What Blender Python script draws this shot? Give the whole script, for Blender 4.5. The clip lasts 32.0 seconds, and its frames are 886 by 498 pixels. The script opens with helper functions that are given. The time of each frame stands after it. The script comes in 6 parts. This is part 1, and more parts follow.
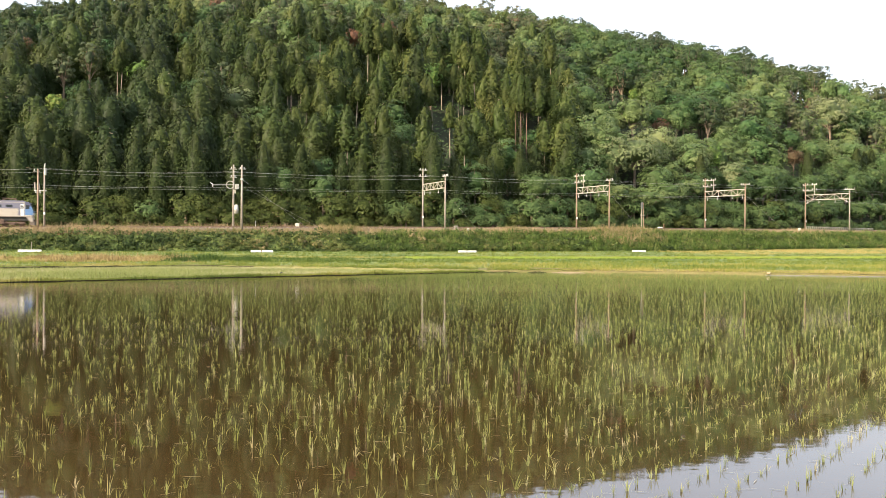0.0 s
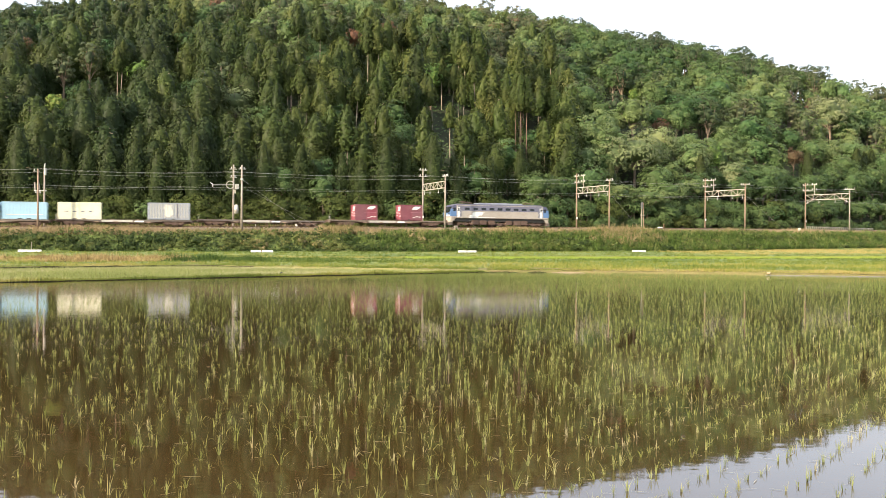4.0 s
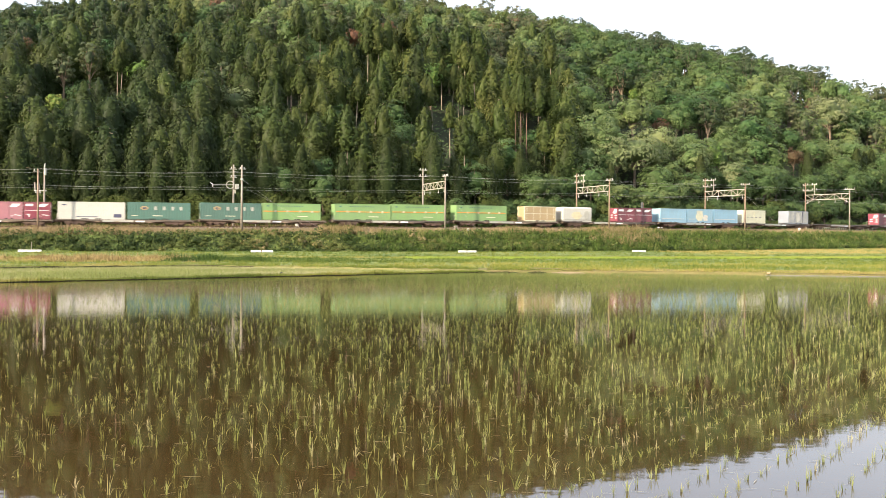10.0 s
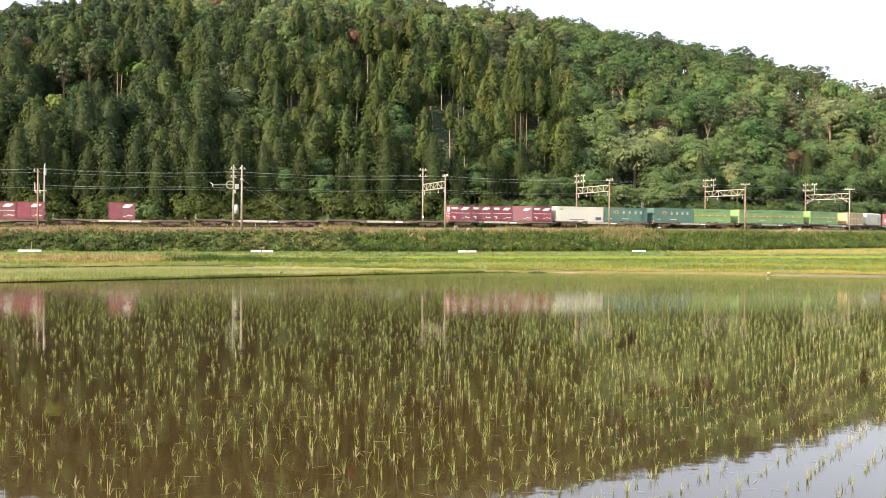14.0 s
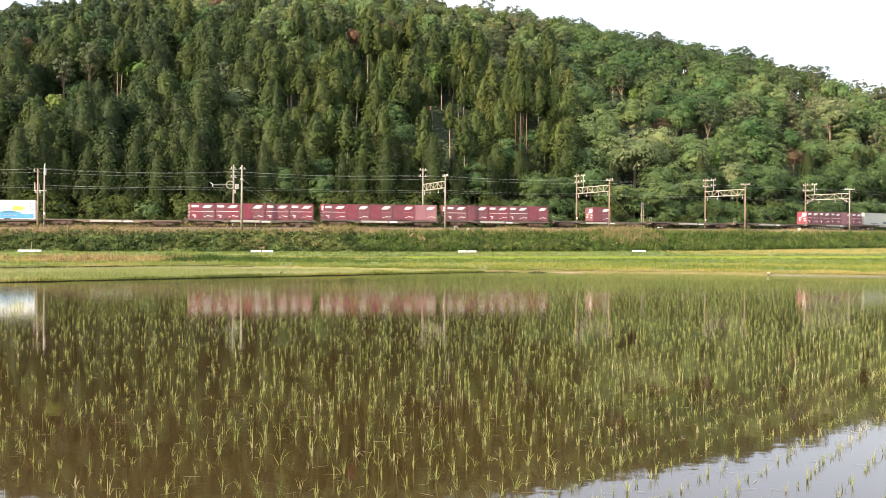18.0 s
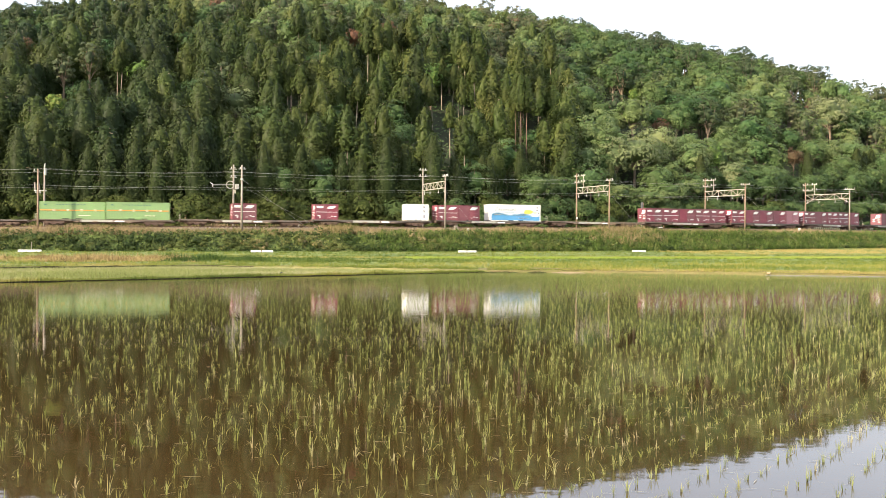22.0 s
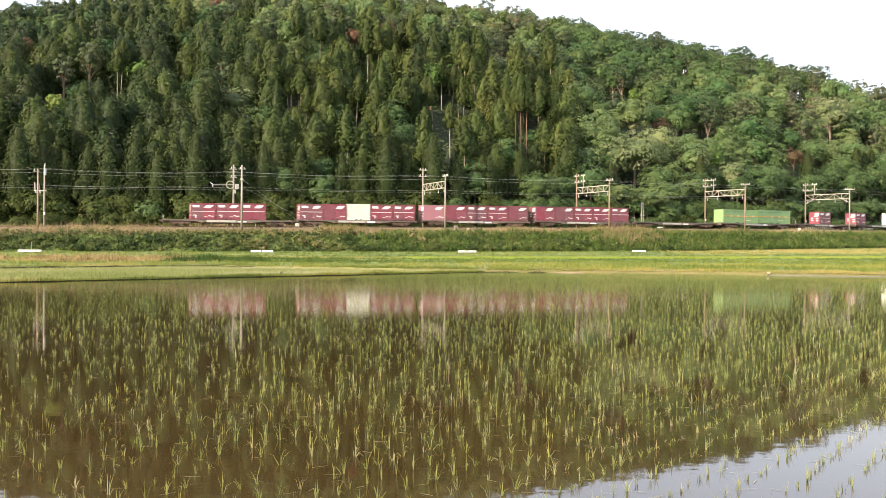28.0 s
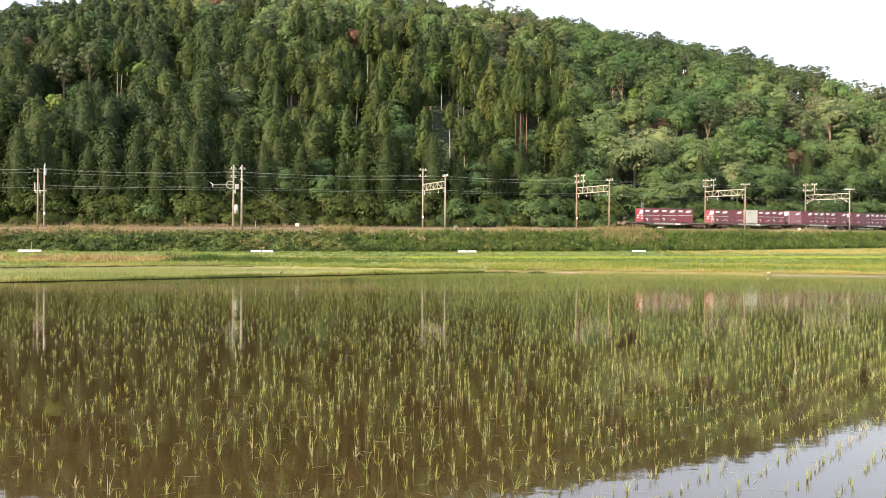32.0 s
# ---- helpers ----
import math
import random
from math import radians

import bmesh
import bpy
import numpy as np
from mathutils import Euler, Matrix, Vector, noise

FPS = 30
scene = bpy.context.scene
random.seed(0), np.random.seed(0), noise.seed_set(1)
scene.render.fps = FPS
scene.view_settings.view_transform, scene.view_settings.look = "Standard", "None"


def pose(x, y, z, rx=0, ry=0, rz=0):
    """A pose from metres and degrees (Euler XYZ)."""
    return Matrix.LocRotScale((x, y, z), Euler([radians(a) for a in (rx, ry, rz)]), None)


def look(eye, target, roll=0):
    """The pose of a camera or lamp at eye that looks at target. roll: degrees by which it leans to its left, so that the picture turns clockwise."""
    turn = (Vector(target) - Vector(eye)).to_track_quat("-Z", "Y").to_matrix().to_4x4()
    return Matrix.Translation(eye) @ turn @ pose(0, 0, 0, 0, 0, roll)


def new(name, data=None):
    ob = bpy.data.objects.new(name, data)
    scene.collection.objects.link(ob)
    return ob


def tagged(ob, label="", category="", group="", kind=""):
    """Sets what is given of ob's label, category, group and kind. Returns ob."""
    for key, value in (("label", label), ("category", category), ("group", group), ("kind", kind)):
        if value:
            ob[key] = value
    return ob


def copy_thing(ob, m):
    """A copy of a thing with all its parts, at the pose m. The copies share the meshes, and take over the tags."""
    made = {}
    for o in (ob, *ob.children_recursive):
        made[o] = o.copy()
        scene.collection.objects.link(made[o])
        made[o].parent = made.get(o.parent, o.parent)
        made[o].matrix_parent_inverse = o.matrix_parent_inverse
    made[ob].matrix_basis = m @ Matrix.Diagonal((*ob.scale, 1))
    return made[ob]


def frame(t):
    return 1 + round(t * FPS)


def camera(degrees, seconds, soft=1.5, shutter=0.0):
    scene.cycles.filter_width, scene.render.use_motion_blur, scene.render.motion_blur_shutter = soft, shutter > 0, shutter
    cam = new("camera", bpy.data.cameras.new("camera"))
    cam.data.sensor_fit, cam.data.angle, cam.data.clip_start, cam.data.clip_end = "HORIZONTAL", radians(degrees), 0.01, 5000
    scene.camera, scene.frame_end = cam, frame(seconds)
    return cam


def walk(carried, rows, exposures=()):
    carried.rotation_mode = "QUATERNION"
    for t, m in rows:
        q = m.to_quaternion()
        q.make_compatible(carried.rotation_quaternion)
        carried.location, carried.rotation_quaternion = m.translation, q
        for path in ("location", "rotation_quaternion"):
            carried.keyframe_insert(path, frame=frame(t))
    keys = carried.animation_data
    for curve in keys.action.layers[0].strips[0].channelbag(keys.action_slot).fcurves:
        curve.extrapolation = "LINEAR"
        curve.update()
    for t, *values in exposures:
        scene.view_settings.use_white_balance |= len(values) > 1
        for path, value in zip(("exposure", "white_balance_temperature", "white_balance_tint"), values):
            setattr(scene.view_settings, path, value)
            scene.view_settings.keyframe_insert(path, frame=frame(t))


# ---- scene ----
# ---------------------------------------------------------------- camera
cam = camera(44.84, 32.0, soft=0.85, shutter=0.4)
EYE = look((0, 0, 1.6), (0, 100, 1.547), 0.30)
walk(cam, [(0, EYE), (32, EYE)], exposures=[(0, 0.9, 6600, 12), (32, 0.9, 6600, 12)])

# ---------------------------------------------------------------- world and sun
SUN_EL, SUN_AZ = 26.0, -130.0          # degrees; azimuth measured from +Y towards +X
world = bpy.data.worlds.new("sky")
scene.world = world
world.use_nodes = True
wn = world.node_tree.nodes
sky = wn.new("ShaderNodeTexSky")
sky.sky_type = "NISHITA"
sky.sun_disc = False
sky.sun_elevation = radians(SUN_EL)
sky.sun_rotation = radians(SUN_AZ)
sky.air_density, sky.dust_density, sky.ozone_density = 1.2, 5.0, 1.0
wn["Background"].inputs["Strength"].default_value = 0.158
haze = wn.new("ShaderNodeMix")         # thin bright haze over the whole sky
haze.data_type = "RGBA"
haze.inputs[0].default_value = 0.55
haze.inputs[7].default_value = (5.7, 6.2, 7.3, 1)
world.node_tree.links.new(sky.outputs["Color"], haze.inputs[6])
world.node_tree.links.new(haze.outputs[2], wn["Background"].inputs["Color"])
sun_data = bpy.data.lights.new("sun", "SUN")
sun_data.energy = 5.0
sun_data.angle = radians(0.6)
sun_data.color = (1.0, 0.86, 0.66)
sun = new("sun", sun_data)
sun_dir = Vector((math.sin(radians(SUN_AZ)) * math.cos(radians(SUN_EL)),
                  math.cos(radians(SUN_AZ)) * math.cos(radians(SUN_EL)),
                  math.sin(radians(SUN_EL))))
sun.matrix_world = look(sun_dir * 60, (0, 0, 0))


# ---------------------------------------------------------------- materials
def nodes_of(name):
    m = bpy.data.materials.new(name)
    m.use_nodes = True
    return m, m.node_tree.nodes, m.node_tree.links, m.node_tree.nodes["Principled BSDF"]


def ramp(nodes, stops):
    r = nodes.new("ShaderNodeValToRGB")
    el = r.color_ramp.elements
    while len(el) < len(stops):
        el.new(0.5)
    for e, (p, c) in zip(el, stops):
        e.position, e.color = p, (*c, 1)
    return r


def surface(name, dark, light, scale=3.0, rough=0.6, metal=0.0, bump=0.2, grime=None, grime_amount=0.35, vary=0.0, coord="Object"):
    """A worn surface: colour varied by two sizes of noise, with fine relief and patches of grime."""
    m, n, l, bsdf = nodes_of(name)
    tc = n.new("ShaderNodeTexCoord")
    big = n.new("ShaderNodeTexNoise")
    big.inputs["Scale"].default_value = scale * 0.18
    big.inputs["Detail"].default_value = 5
    fine = n.new("ShaderNodeTexNoise")
    fine.inputs["Scale"].default_value = scale * 3
    fine.inputs["Detail"].default_value = 6
    for t in (big, fine):
        l.new(tc.outputs[coord], t.inputs["Vector"])
    mix = n.new("ShaderNodeMix")
    mix.data_type = "FLOAT"
    mix.inputs[0].default_value = 0.45
    l.new(big.outputs["Fac"], mix.inputs[2])
    l.new(fine.outputs["Fac"], mix.inputs[3])
    r = ramp(n, [(0.3, dark), (0.7, light)])
    l.new(mix.outputs[0], r.inputs["Fac"])
    col = r.outputs["Color"]
    if grime:
        gn = n.new("ShaderNodeTexNoise")
        gn.inputs["Scale"].default_value = scale * 0.5
        gn.inputs["Detail"].default_value = 8
        gn.inputs["Roughness"].default_value = 0.7
        l.new(tc.outputs[coord], gn.inputs["Vector"])
        gr = ramp(n, [(0.48, (0, 0, 0)), (0.72, (grime_amount,) * 3)])
        l.new(gn.outputs["Fac"], gr.inputs["Fac"])
        mx = n.new("ShaderNodeMix")
        mx.data_type = "RGBA"
        l.new(gr.outputs["Color"], mx.inputs[0])
        l.new(col, mx.inputs[6])
        mx.inputs[7].default_value = (*grime, 1)
        col = mx.outputs[2]
    if vary:
        oi = n.new("ShaderNodeObjectInfo")
        mr = n.new("ShaderNodeMapRange")
        mr.inputs["To Min"].default_value, mr.inputs["To Max"].default_value = 1 - vary, 1 + vary
        l.new(oi.outputs["Random"], mr.inputs["Value"])
        hs = n.new("ShaderNodeHueSaturation")
        l.new(mr.outputs["Result"], hs.inputs["Value"])
        l.new(mr.outputs["Result"], hs.inputs["Saturation"])
        l.new(col, hs.inputs["Color"])
        col = hs.outputs["Color"]
    l.new(col, bsdf.inputs["Base Color"])
    bsdf.inputs["Roughness"].default_value = rough
    bsdf.inputs["Metallic"].default_value = metal
    if rough > 0.9:
        bsdf.inputs["Specular IOR Level"].default_value = 0.1
    if bump:
        b = n.new("ShaderNodeBump")
        b.inputs["Strength"].default_value = bump
        b.inputs["Distance"].default_value = 0.02
        l.new(fine.outputs["Fac"], b.inputs["Height"])
        l.new(b.outputs["Normal"], bsdf.inputs["Normal"])
    return m


def foliage(name, stops, rough=0.55, through_light=0.25, patch=0.05, patch_amount=0.5, hue=0.0, leafwise=0.18):
    """Leaves or blades: colour from the mesh's stored tint, varied leaf by leaf and in wide patches; a little light
    passes through.
    """
    m, n, l, bsdf = nodes_of(name)
    at = n.new("ShaderNodeAttribute")
    at.attribute_name = "tint"
    geo = n.new("ShaderNodeNewGeometry")
    tc = n.new("ShaderNodeTexCoord")
    no = n.new("ShaderNodeTexNoise")
    no.inputs["Scale"].default_value = patch
    no.inputs["Detail"].default_value = 4
    l.new(tc.outputs["Object"], no.inputs["Vector"])
    a = n.new("ShaderNodeMath")
    a.operation = "MULTIPLY_ADD"
    l.new(geo.outputs["Random Per Island"], a.inputs[0])
    a.inputs[1].default_value = leafwise
    l.new(at.outputs["Fac"], a.inputs[2])
    b = n.new("ShaderNodeMath")
    b.operation = "MULTIPLY_ADD"
    l.new(no.outputs["Fac"], b.inputs[0])
    b.inputs[1].default_value = patch_amount
    l.new(a.outputs[0], b.inputs[2])
    c = n.new("ShaderNodeMath")
    c.operation = "SUBTRACT"
    l.new(b.outputs[0], c.inputs[0])
    c.inputs[1].default_value = leafwise / 2 + patch_amount * 0.5
    r = ramp(n, stops)
    l.new(c.outputs[0], r.inputs["Fac"])
    col = r.outputs["Color"]
    if hue:                                # species differ in hue from crown to crown
        kin = n.new("ShaderNodeTexNoise")
        kin.inputs["Scale"].default_value, kin.inputs["Detail"].default_value = 0.13, 1
        l.new(tc.outputs["Object"], kin.inputs["Vector"])
        mr = n.new("ShaderNodeMapRange")
        mr.inputs["From Min"].default_value, mr.inputs["From Max"].default_value = 0.3, 0.7
        mr.inputs["To Min"].default_value, mr.inputs["To Max"].default_value = 0.5 - hue, 0.5 + hue
        l.new(kin.outputs["Fac"], mr.inputs["Value"])
        hs = n.new("ShaderNodeHueSaturation")
        l.new(mr.outputs["Result"], hs.inputs["Hue"])
        l.new(col, hs.inputs["Color"])
        col = hs.outputs["Color"]
    l.new(col, bsdf.inputs["Base Color"])
    bsdf.inputs["Roughness"].default_value = rough
    bsdf.inputs["Specular IOR Level"].default_value = 0.15
    tr = n.new("ShaderNodeBsdfTranslucent")
    l.new(col, tr.inputs["Color"])
    mx = n.new("ShaderNodeMixShader")
    mx.inputs[0].default_value = through_light
    l.new(bsdf.outputs[0], mx.inputs[1])
    l.new(tr.outputs[0], mx.inputs[2])
    l.new(mx.outputs[0], n["Material Output"].inputs["Surface"])
    return m


def paint(name, c, rough=0.45, dirt=(0.12, 0.10, 0.08), amount=0.3, vary=0.0, metal=0.0, spread=0.12):
    d = tuple(x * (1 - spread) for x in c)
    u = tuple(min(1, x * (1 + spread)) for x in c)
    return surface(name, d, u, 2.0, rough, metal, 0.08, dirt, amount, vary)


M_CEDAR = foliage("cedar_needles", [(0.0, (0.026, 0.041, 0.012)), (0.5, (0.054, 0.076, 0.018)), (0.85, (0.099, 0.121, 0.031)), (1.0, (0.16, 0.17, 0.06))], patch=0.02, hue=0.018, leafwise=0.04)
M_BROAD = foliage("broad_leaves", [(0.0, (0.046, 0.085, 0.028)), (0.5, (0.092, 0.140, 0.047)), (0.85, (0.146, 0.186, 0.072)), (1.0, (0.178, 0.215, 0.09))], patch=0.03, hue=0.022, leafwise=0.05, through_light=0.16)
M_PINE = foliage("pine_needles", [(0.0, (0.042, 0.066, 0.030)), (0.5, (0.084, 0.106, 0.052)), (0.88, (0.122, 0.132, 0.068)), (1.0, (0.16, 0.11, 0.06))], patch=0.03, hue=0.02, leafwise=0.08)
M_WITHERED = foliage("withered_needles", [(0.0, (0.090, 0.068, 0.036)), (0.5, (0.175, 0.098, 0.060)), (1.0, (0.25, 0.132, 0.085))], patch=0.1, patch_amount=0.2)
M_FRESH = foliage("fresh_leaves", [(0.0, (0.075, 0.135, 0.035)), (0.5, (0.14, 0.22, 0.05)), (1.0, (0.27, 0.28, 0.08))], patch=0.1, patch_amount=0.2, through_light=0.3)
M_BLOOM = foliage("pale_tipped_leaves", [(0.0, (0.08, 0.12, 0.05)), (0.5, (0.17, 0.20, 0.09)), (1.0, (0.27, 0.28, 0.15))], patch=0.12, patch_amount=0.35)
M_SHRUB = foliage("creeper_leaves", [(0.0, (0.030, 0.052, 0.013)), (0.45, (0.078, 0.102, 0.026)), (0.75, (0.158, 0.155, 0.050)), (1.0, (0.35, 0.265, 0.15))], patch=0.12)
M_GRASS = foliage("bank_grass", [(0.0, (0.055, 0.090, 0.016)), (0.45, (0.135, 0.168, 0.028)), (0.75, (0.24, 0.24, 0.055)), (1.0, (0.37, 0.29, 0.115))], patch=0.08)
M_RICE = foliage("rice_blades", [(0.0, (0.065, 0.100, 0.028)), (0.45, (0.150, 0.190, 0.050)), (0.8, (0.285, 0.315, 0.110)), (1.0, (0.42, 0.39, 0.24))], patch=0.15, through_light=0.38, patch_amount=0.35)
M_TALL = foliage("tall_grass_blades", [(0.0, (0.028, 0.058, 0.012)), (0.5, (0.085, 0.135, 0.028)), (0.85, (0.150, 0.195, 0.050)), (1.0, (0.25, 0.24, 0.10))], patch=0.1, through_light=0.3, patch_amount=0.4)
M_DEAD = foliage("dead_grass", [(0.0, (0.06, 0.038, 0.02)), (0.5, (0.22, 0.155, 0.066)), (1.0, (0.40, 0.31, 0.145))], patch=0.2, through_light=0.15)
M_LIME = foliage("lime_green_rice", [(0.0, (0.15, 0.22, 0.03)), (0.5, (0.25, 0.33, 0.055)), (1.0, (0.33, 0.39, 0.08))], patch=0.1, through_light=0.3, patch_amount=0.3)
M_BARK = surface("bark", (0.10, 0.07, 0.05), (0.24, 0.19, 0.14), 4, 0.9, bump=0.6, vary=0.25)
M_PALE_BARK = surface("pale_bark", (0.18, 0.145, 0.11), (0.34, 0.29, 0.235), 4, 0.9, bump=0.5, vary=0.2)
M_RED_BARK = surface("reddish_bark", (0.12, 0.075, 0.055), (0.25, 0.17, 0.13), 4, 0.9, bump=0.5)
M_CONCRETE = surface("weathered_concrete", (0.20, 0.17, 0.14), (0.36, 0.32, 0.27), 4, 0.85, bump=0.4, grime=(0.12, 0.10, 0.07), grime_amount=0.5)
M_STEEL = surface("galvanised_steel", (0.34, 0.34, 0.30), (0.56, 0.55, 0.48), 5, 0.5, 0.3, 0.2, (0.25, 0.14, 0.08), 0.4)
M_CREAM_STEEL = surface("cream_painted_steel", (0.27, 0.26, 0.21), (0.45, 0.43, 0.345), 5, 0.55, 0.0, 0.15, (0.25, 0.15, 0.08), 0.35)
M_RUST = surface("rusty_pole", (0.16, 0.10, 0.07), (0.34, 0.25, 0.18), 5, 0.8, 0.0, 0.3)
M_WIRE = surface("weathered_wire", (0.36, 0.36, 0.34), (0.55, 0.55, 0.52), 8, 0.5, 0.5, 0)
M_PORCELAIN = paint("white_porcelain", (0.58, 0.57, 0.54), 0.25, amount=0.15)
M_BALLAST = surface("ballast_stone", (0.10, 0.075, 0.055), (0.28, 0.22, 0.17), 9, 0.95, bump=1.0, grime=(0.16, 0.09, 0.05), grime_amount=0.5, coord="Generated")
M_RAIL = surface("rail_steel", (0.10, 0.06, 0.045), (0.22, 0.14, 0.10), 6, 0.5, 0.5, 0.1)
M_WHITE = paint("white_paint", (0.80, 0.80, 0.78), 0.5, amount=0.2)
M_BLACK = paint("black_steel", (0.025, 0.024, 0.022), 0.6, (0.10, 0.07, 0.05), 0.5)
M_DARK = paint("brown_black_underframe", (0.105, 0.066, 0.048), 0.75, (0.16, 0.11, 0.08), 0.6)
M_DECK = surface("grey_wagon_frame", (0.060, 0.046, 0.037), (0.20, 0.172, 0.145), 2.4, 0.75, 0.0, 0.15, (0.16, 0.09, 0.05), 0.6, 0.25)
M_RED = paint("wine_red_paint", (0.192, 0.052, 0.072), 0.42, (0.30, 0.16, 0.15), 0.35, 0.16)
M_PINK = paint("faded_pink_paint", (0.34, 0.15, 0.18), 0.55, (0.30, 0.16, 0.15), 0.3, 0.05)
M_GREEN = paint("yellow_green_paint", (0.205, 0.335, 0.135), 0.45, (0.18, 0.24, 0.12), 0.3, 0.08)
M_TEAL = paint("teal_green_paint", (0.082, 0.165, 0.135), 0.45, (0.14, 0.20, 0.16), 0.3, 0.08)
M_LBLUE = paint("light_blue_paint", (0.29, 0.46, 0.58), 0.45, (0.30, 0.38, 0.40), 0.4, 0.08)
M_BLUE = paint("sky_blue_paint", (0.10, 0.34, 0.62), 0.45, amount=0.15)
M_SLATE = paint("slate_blue_paint", (0.075, 0.08, 0.14), 0.4, amount=0.3)
M_BAND = paint("greyish_slate_paint", (0.15, 0.15, 0.205), 0.4, amount=0.3)
M_BEIGE = paint("beige_grey_paint", (0.39, 0.35, 0.305), 0.45, (0.25, 0.18, 0.12), 0.4)
M_CREAM = paint("cream_paint", (0.68, 0.65, 0.49), 0.5, (0.4, 0.33, 0.2), 0.3)
M_TAN = paint("tan_paint", (0.40, 0.295, 0.165), 0.5, (0.4, 0.3, 0.2), 0.35)
M_SILVER = paint("silver_grey_paint", (0.30, 0.33, 0.38), 0.4, (0.3, 0.3, 0.3), 0.35, metal=0.2)
M_OFFWHITE = paint("off_white_paint", (0.66, 0.63, 0.56), 0.5, (0.4, 0.34, 0.25), 0.35)
M_GREYWHITE = paint("greyish_white_paint", (0.42, 0.41, 0.36), 0.5, (0.28, 0.25, 0.2), 0.35)
M_PALE_WHITE = paint("chalky_white_paint", (0.54, 0.53, 0.485), 0.5, (0.4, 0.36, 0.3), 0.3)
M_ORANGE = paint("orange_paint", (0.70, 0.30, 0.06), 0.5, amount=0.2)
M_BUTTER = paint("pale_yellow_paint", (0.64, 0.57, 0.38), 0.5, amount=0.25)
M_YELLOW = paint("yellow_paint", (0.76, 0.66, 0.12), 0.5, amount=0.2)
M_GREY = paint("dull_grey_paint", (0.13, 0.135, 0.13), 0.5)
M_CAB_BLUE = paint("greyish_blue_paint", (0.095, 0.185, 0.36), 0.4, (0.16, 0.18, 0.22), 0.35)
M_GLASS = paint("dark_window_glass", (0.02, 0.025, 0.03), 0.08, (0.05, 0.05, 0.05), 0.2)


def water_material(name, mud):
    m, n, l, bsdf = nodes_of(name)
    tc = n.new("ShaderNodeTexCoord")
    no = n.new("ShaderNodeTexNoise")
    no.inputs["Scale"].default_value = 0.35
    no.inputs["Detail"].default_value = 6
    l.new(tc.outputs["Object"], no.inputs["Vector"])
    r = ramp(n, [(0.3, tuple(c * 0.8 for c in mud)), (0.7, tuple(c * 1.2 for c in mud))])
    l.new(no.outputs["Fac"], r.inputs["Fac"])
    l.new(r.outputs["Color"], bsdf.inputs["Base Color"])
    sep = n.new("ShaderNodeSeparateXYZ")
    l.new(tc.outputs["Object"], sep.inputs[0])
    breeze = n.new("ShaderNodeMapRange")     # a light breeze roughens the open water
    breeze.inputs["From Min"].default_value, breeze.inputs["From Max"].default_value = 7.5, 26.0
    breeze.inputs["To Min"].default_value, breeze.inputs["To Max"].default_value = 0.027, 0.054
    l.new(sep.outputs["Y"], breeze.inputs["Value"])
    l.new(breeze.outputs["Result"], bsdf.inputs["Roughness"])
    bsdf.inputs["IOR"].default_value = 1.42
    rip = n.new("ShaderNodeTexNoise")
    rip.inputs["Scale"].default_value = 2.2
    rip.inputs["Detail"].default_value = 3
    l.new(tc.outputs["Object"], rip.inputs["Vector"])
    b = n.new("ShaderNodeBump")
    b.inputs["Strength"].default_value = 0.16
    b.inputs["Distance"].default_value = 0.006
    l.new(rip.outputs["Fac"], b.inputs["Height"])
    l.new(b.outputs["Normal"], bsdf.inputs["Normal"])
    return m


M_WATER = water_material("muddy_water", (0.049, 0.029, 0.010))


def ground_material():
    """Soil with grass cover: green and straw patches, bare earth here and there."""
    m, n, l, bsdf = nodes_of("grassy_soil")
    tc = n.new("ShaderNodeTexCoord")
    outs = []
    for sc, de in ((0.06, 5), (1.3, 8)):
        t = n.new("ShaderNodeTexNoise")
        t.inputs["Scale"].default_value, t.inputs["Detail"].default_value = sc, de
        l.new(tc.outputs["Object"], t.inputs["Vector"])
        outs.append(t.outputs["Fac"])
    mix = n.new("ShaderNodeMix")
    mix.data_type = "FLOAT"
    mix.inputs[0].default_value = 0.5
    l.new(outs[0], mix.inputs[2])
    l.new(outs[1], mix.inputs[3])
    r = ramp(n, [(0.30, (0.05, 0.085, 0.016)), (0.48, (0.11, 0.16, 0.03)), (0.60, (0.19, 0.21, 0.05)), (0.75, (0.26, 0.21, 0.11))])
    l.new(mix.outputs[0], r.inputs["Fac"])
    sep = n.new("ShaderNodeSeparateXYZ")    # leaf litter on the hill
    l.new(tc.outputs["Object"], sep.inputs[0])
    high = n.new("ShaderNodeMapRange")
    high.inputs["From Min"].default_value, high.inputs["From Max"].default_value = 5.6, 8.0
    l.new(sep.outputs["Z"], high.inputs["Value"])
    lit = n.new("ShaderNodeMix")
    lit.data_type = "RGBA"
    l.new(high.outputs["Result"], lit.inputs[0])
    l.new(r.outputs["Color"], lit.inputs[6])
    lit.inputs[7].default_value = (0.032, 0.040, 0.016, 1)
    l.new(lit.outputs[2], bsdf.inputs["Base Color"])
    bsdf.inputs["Roughness"].default_value = 0.95
    b = n.new("ShaderNodeBump")
    b.inputs["Strength"].default_value = 0.7
    b.inputs["Distance"].default_value = 0.1
    l.new(outs[1], b.inputs["Height"])
    l.new(b.outputs["Normal"], bsdf.inputs["Normal"])
    return m


M_GROUND = ground_material()


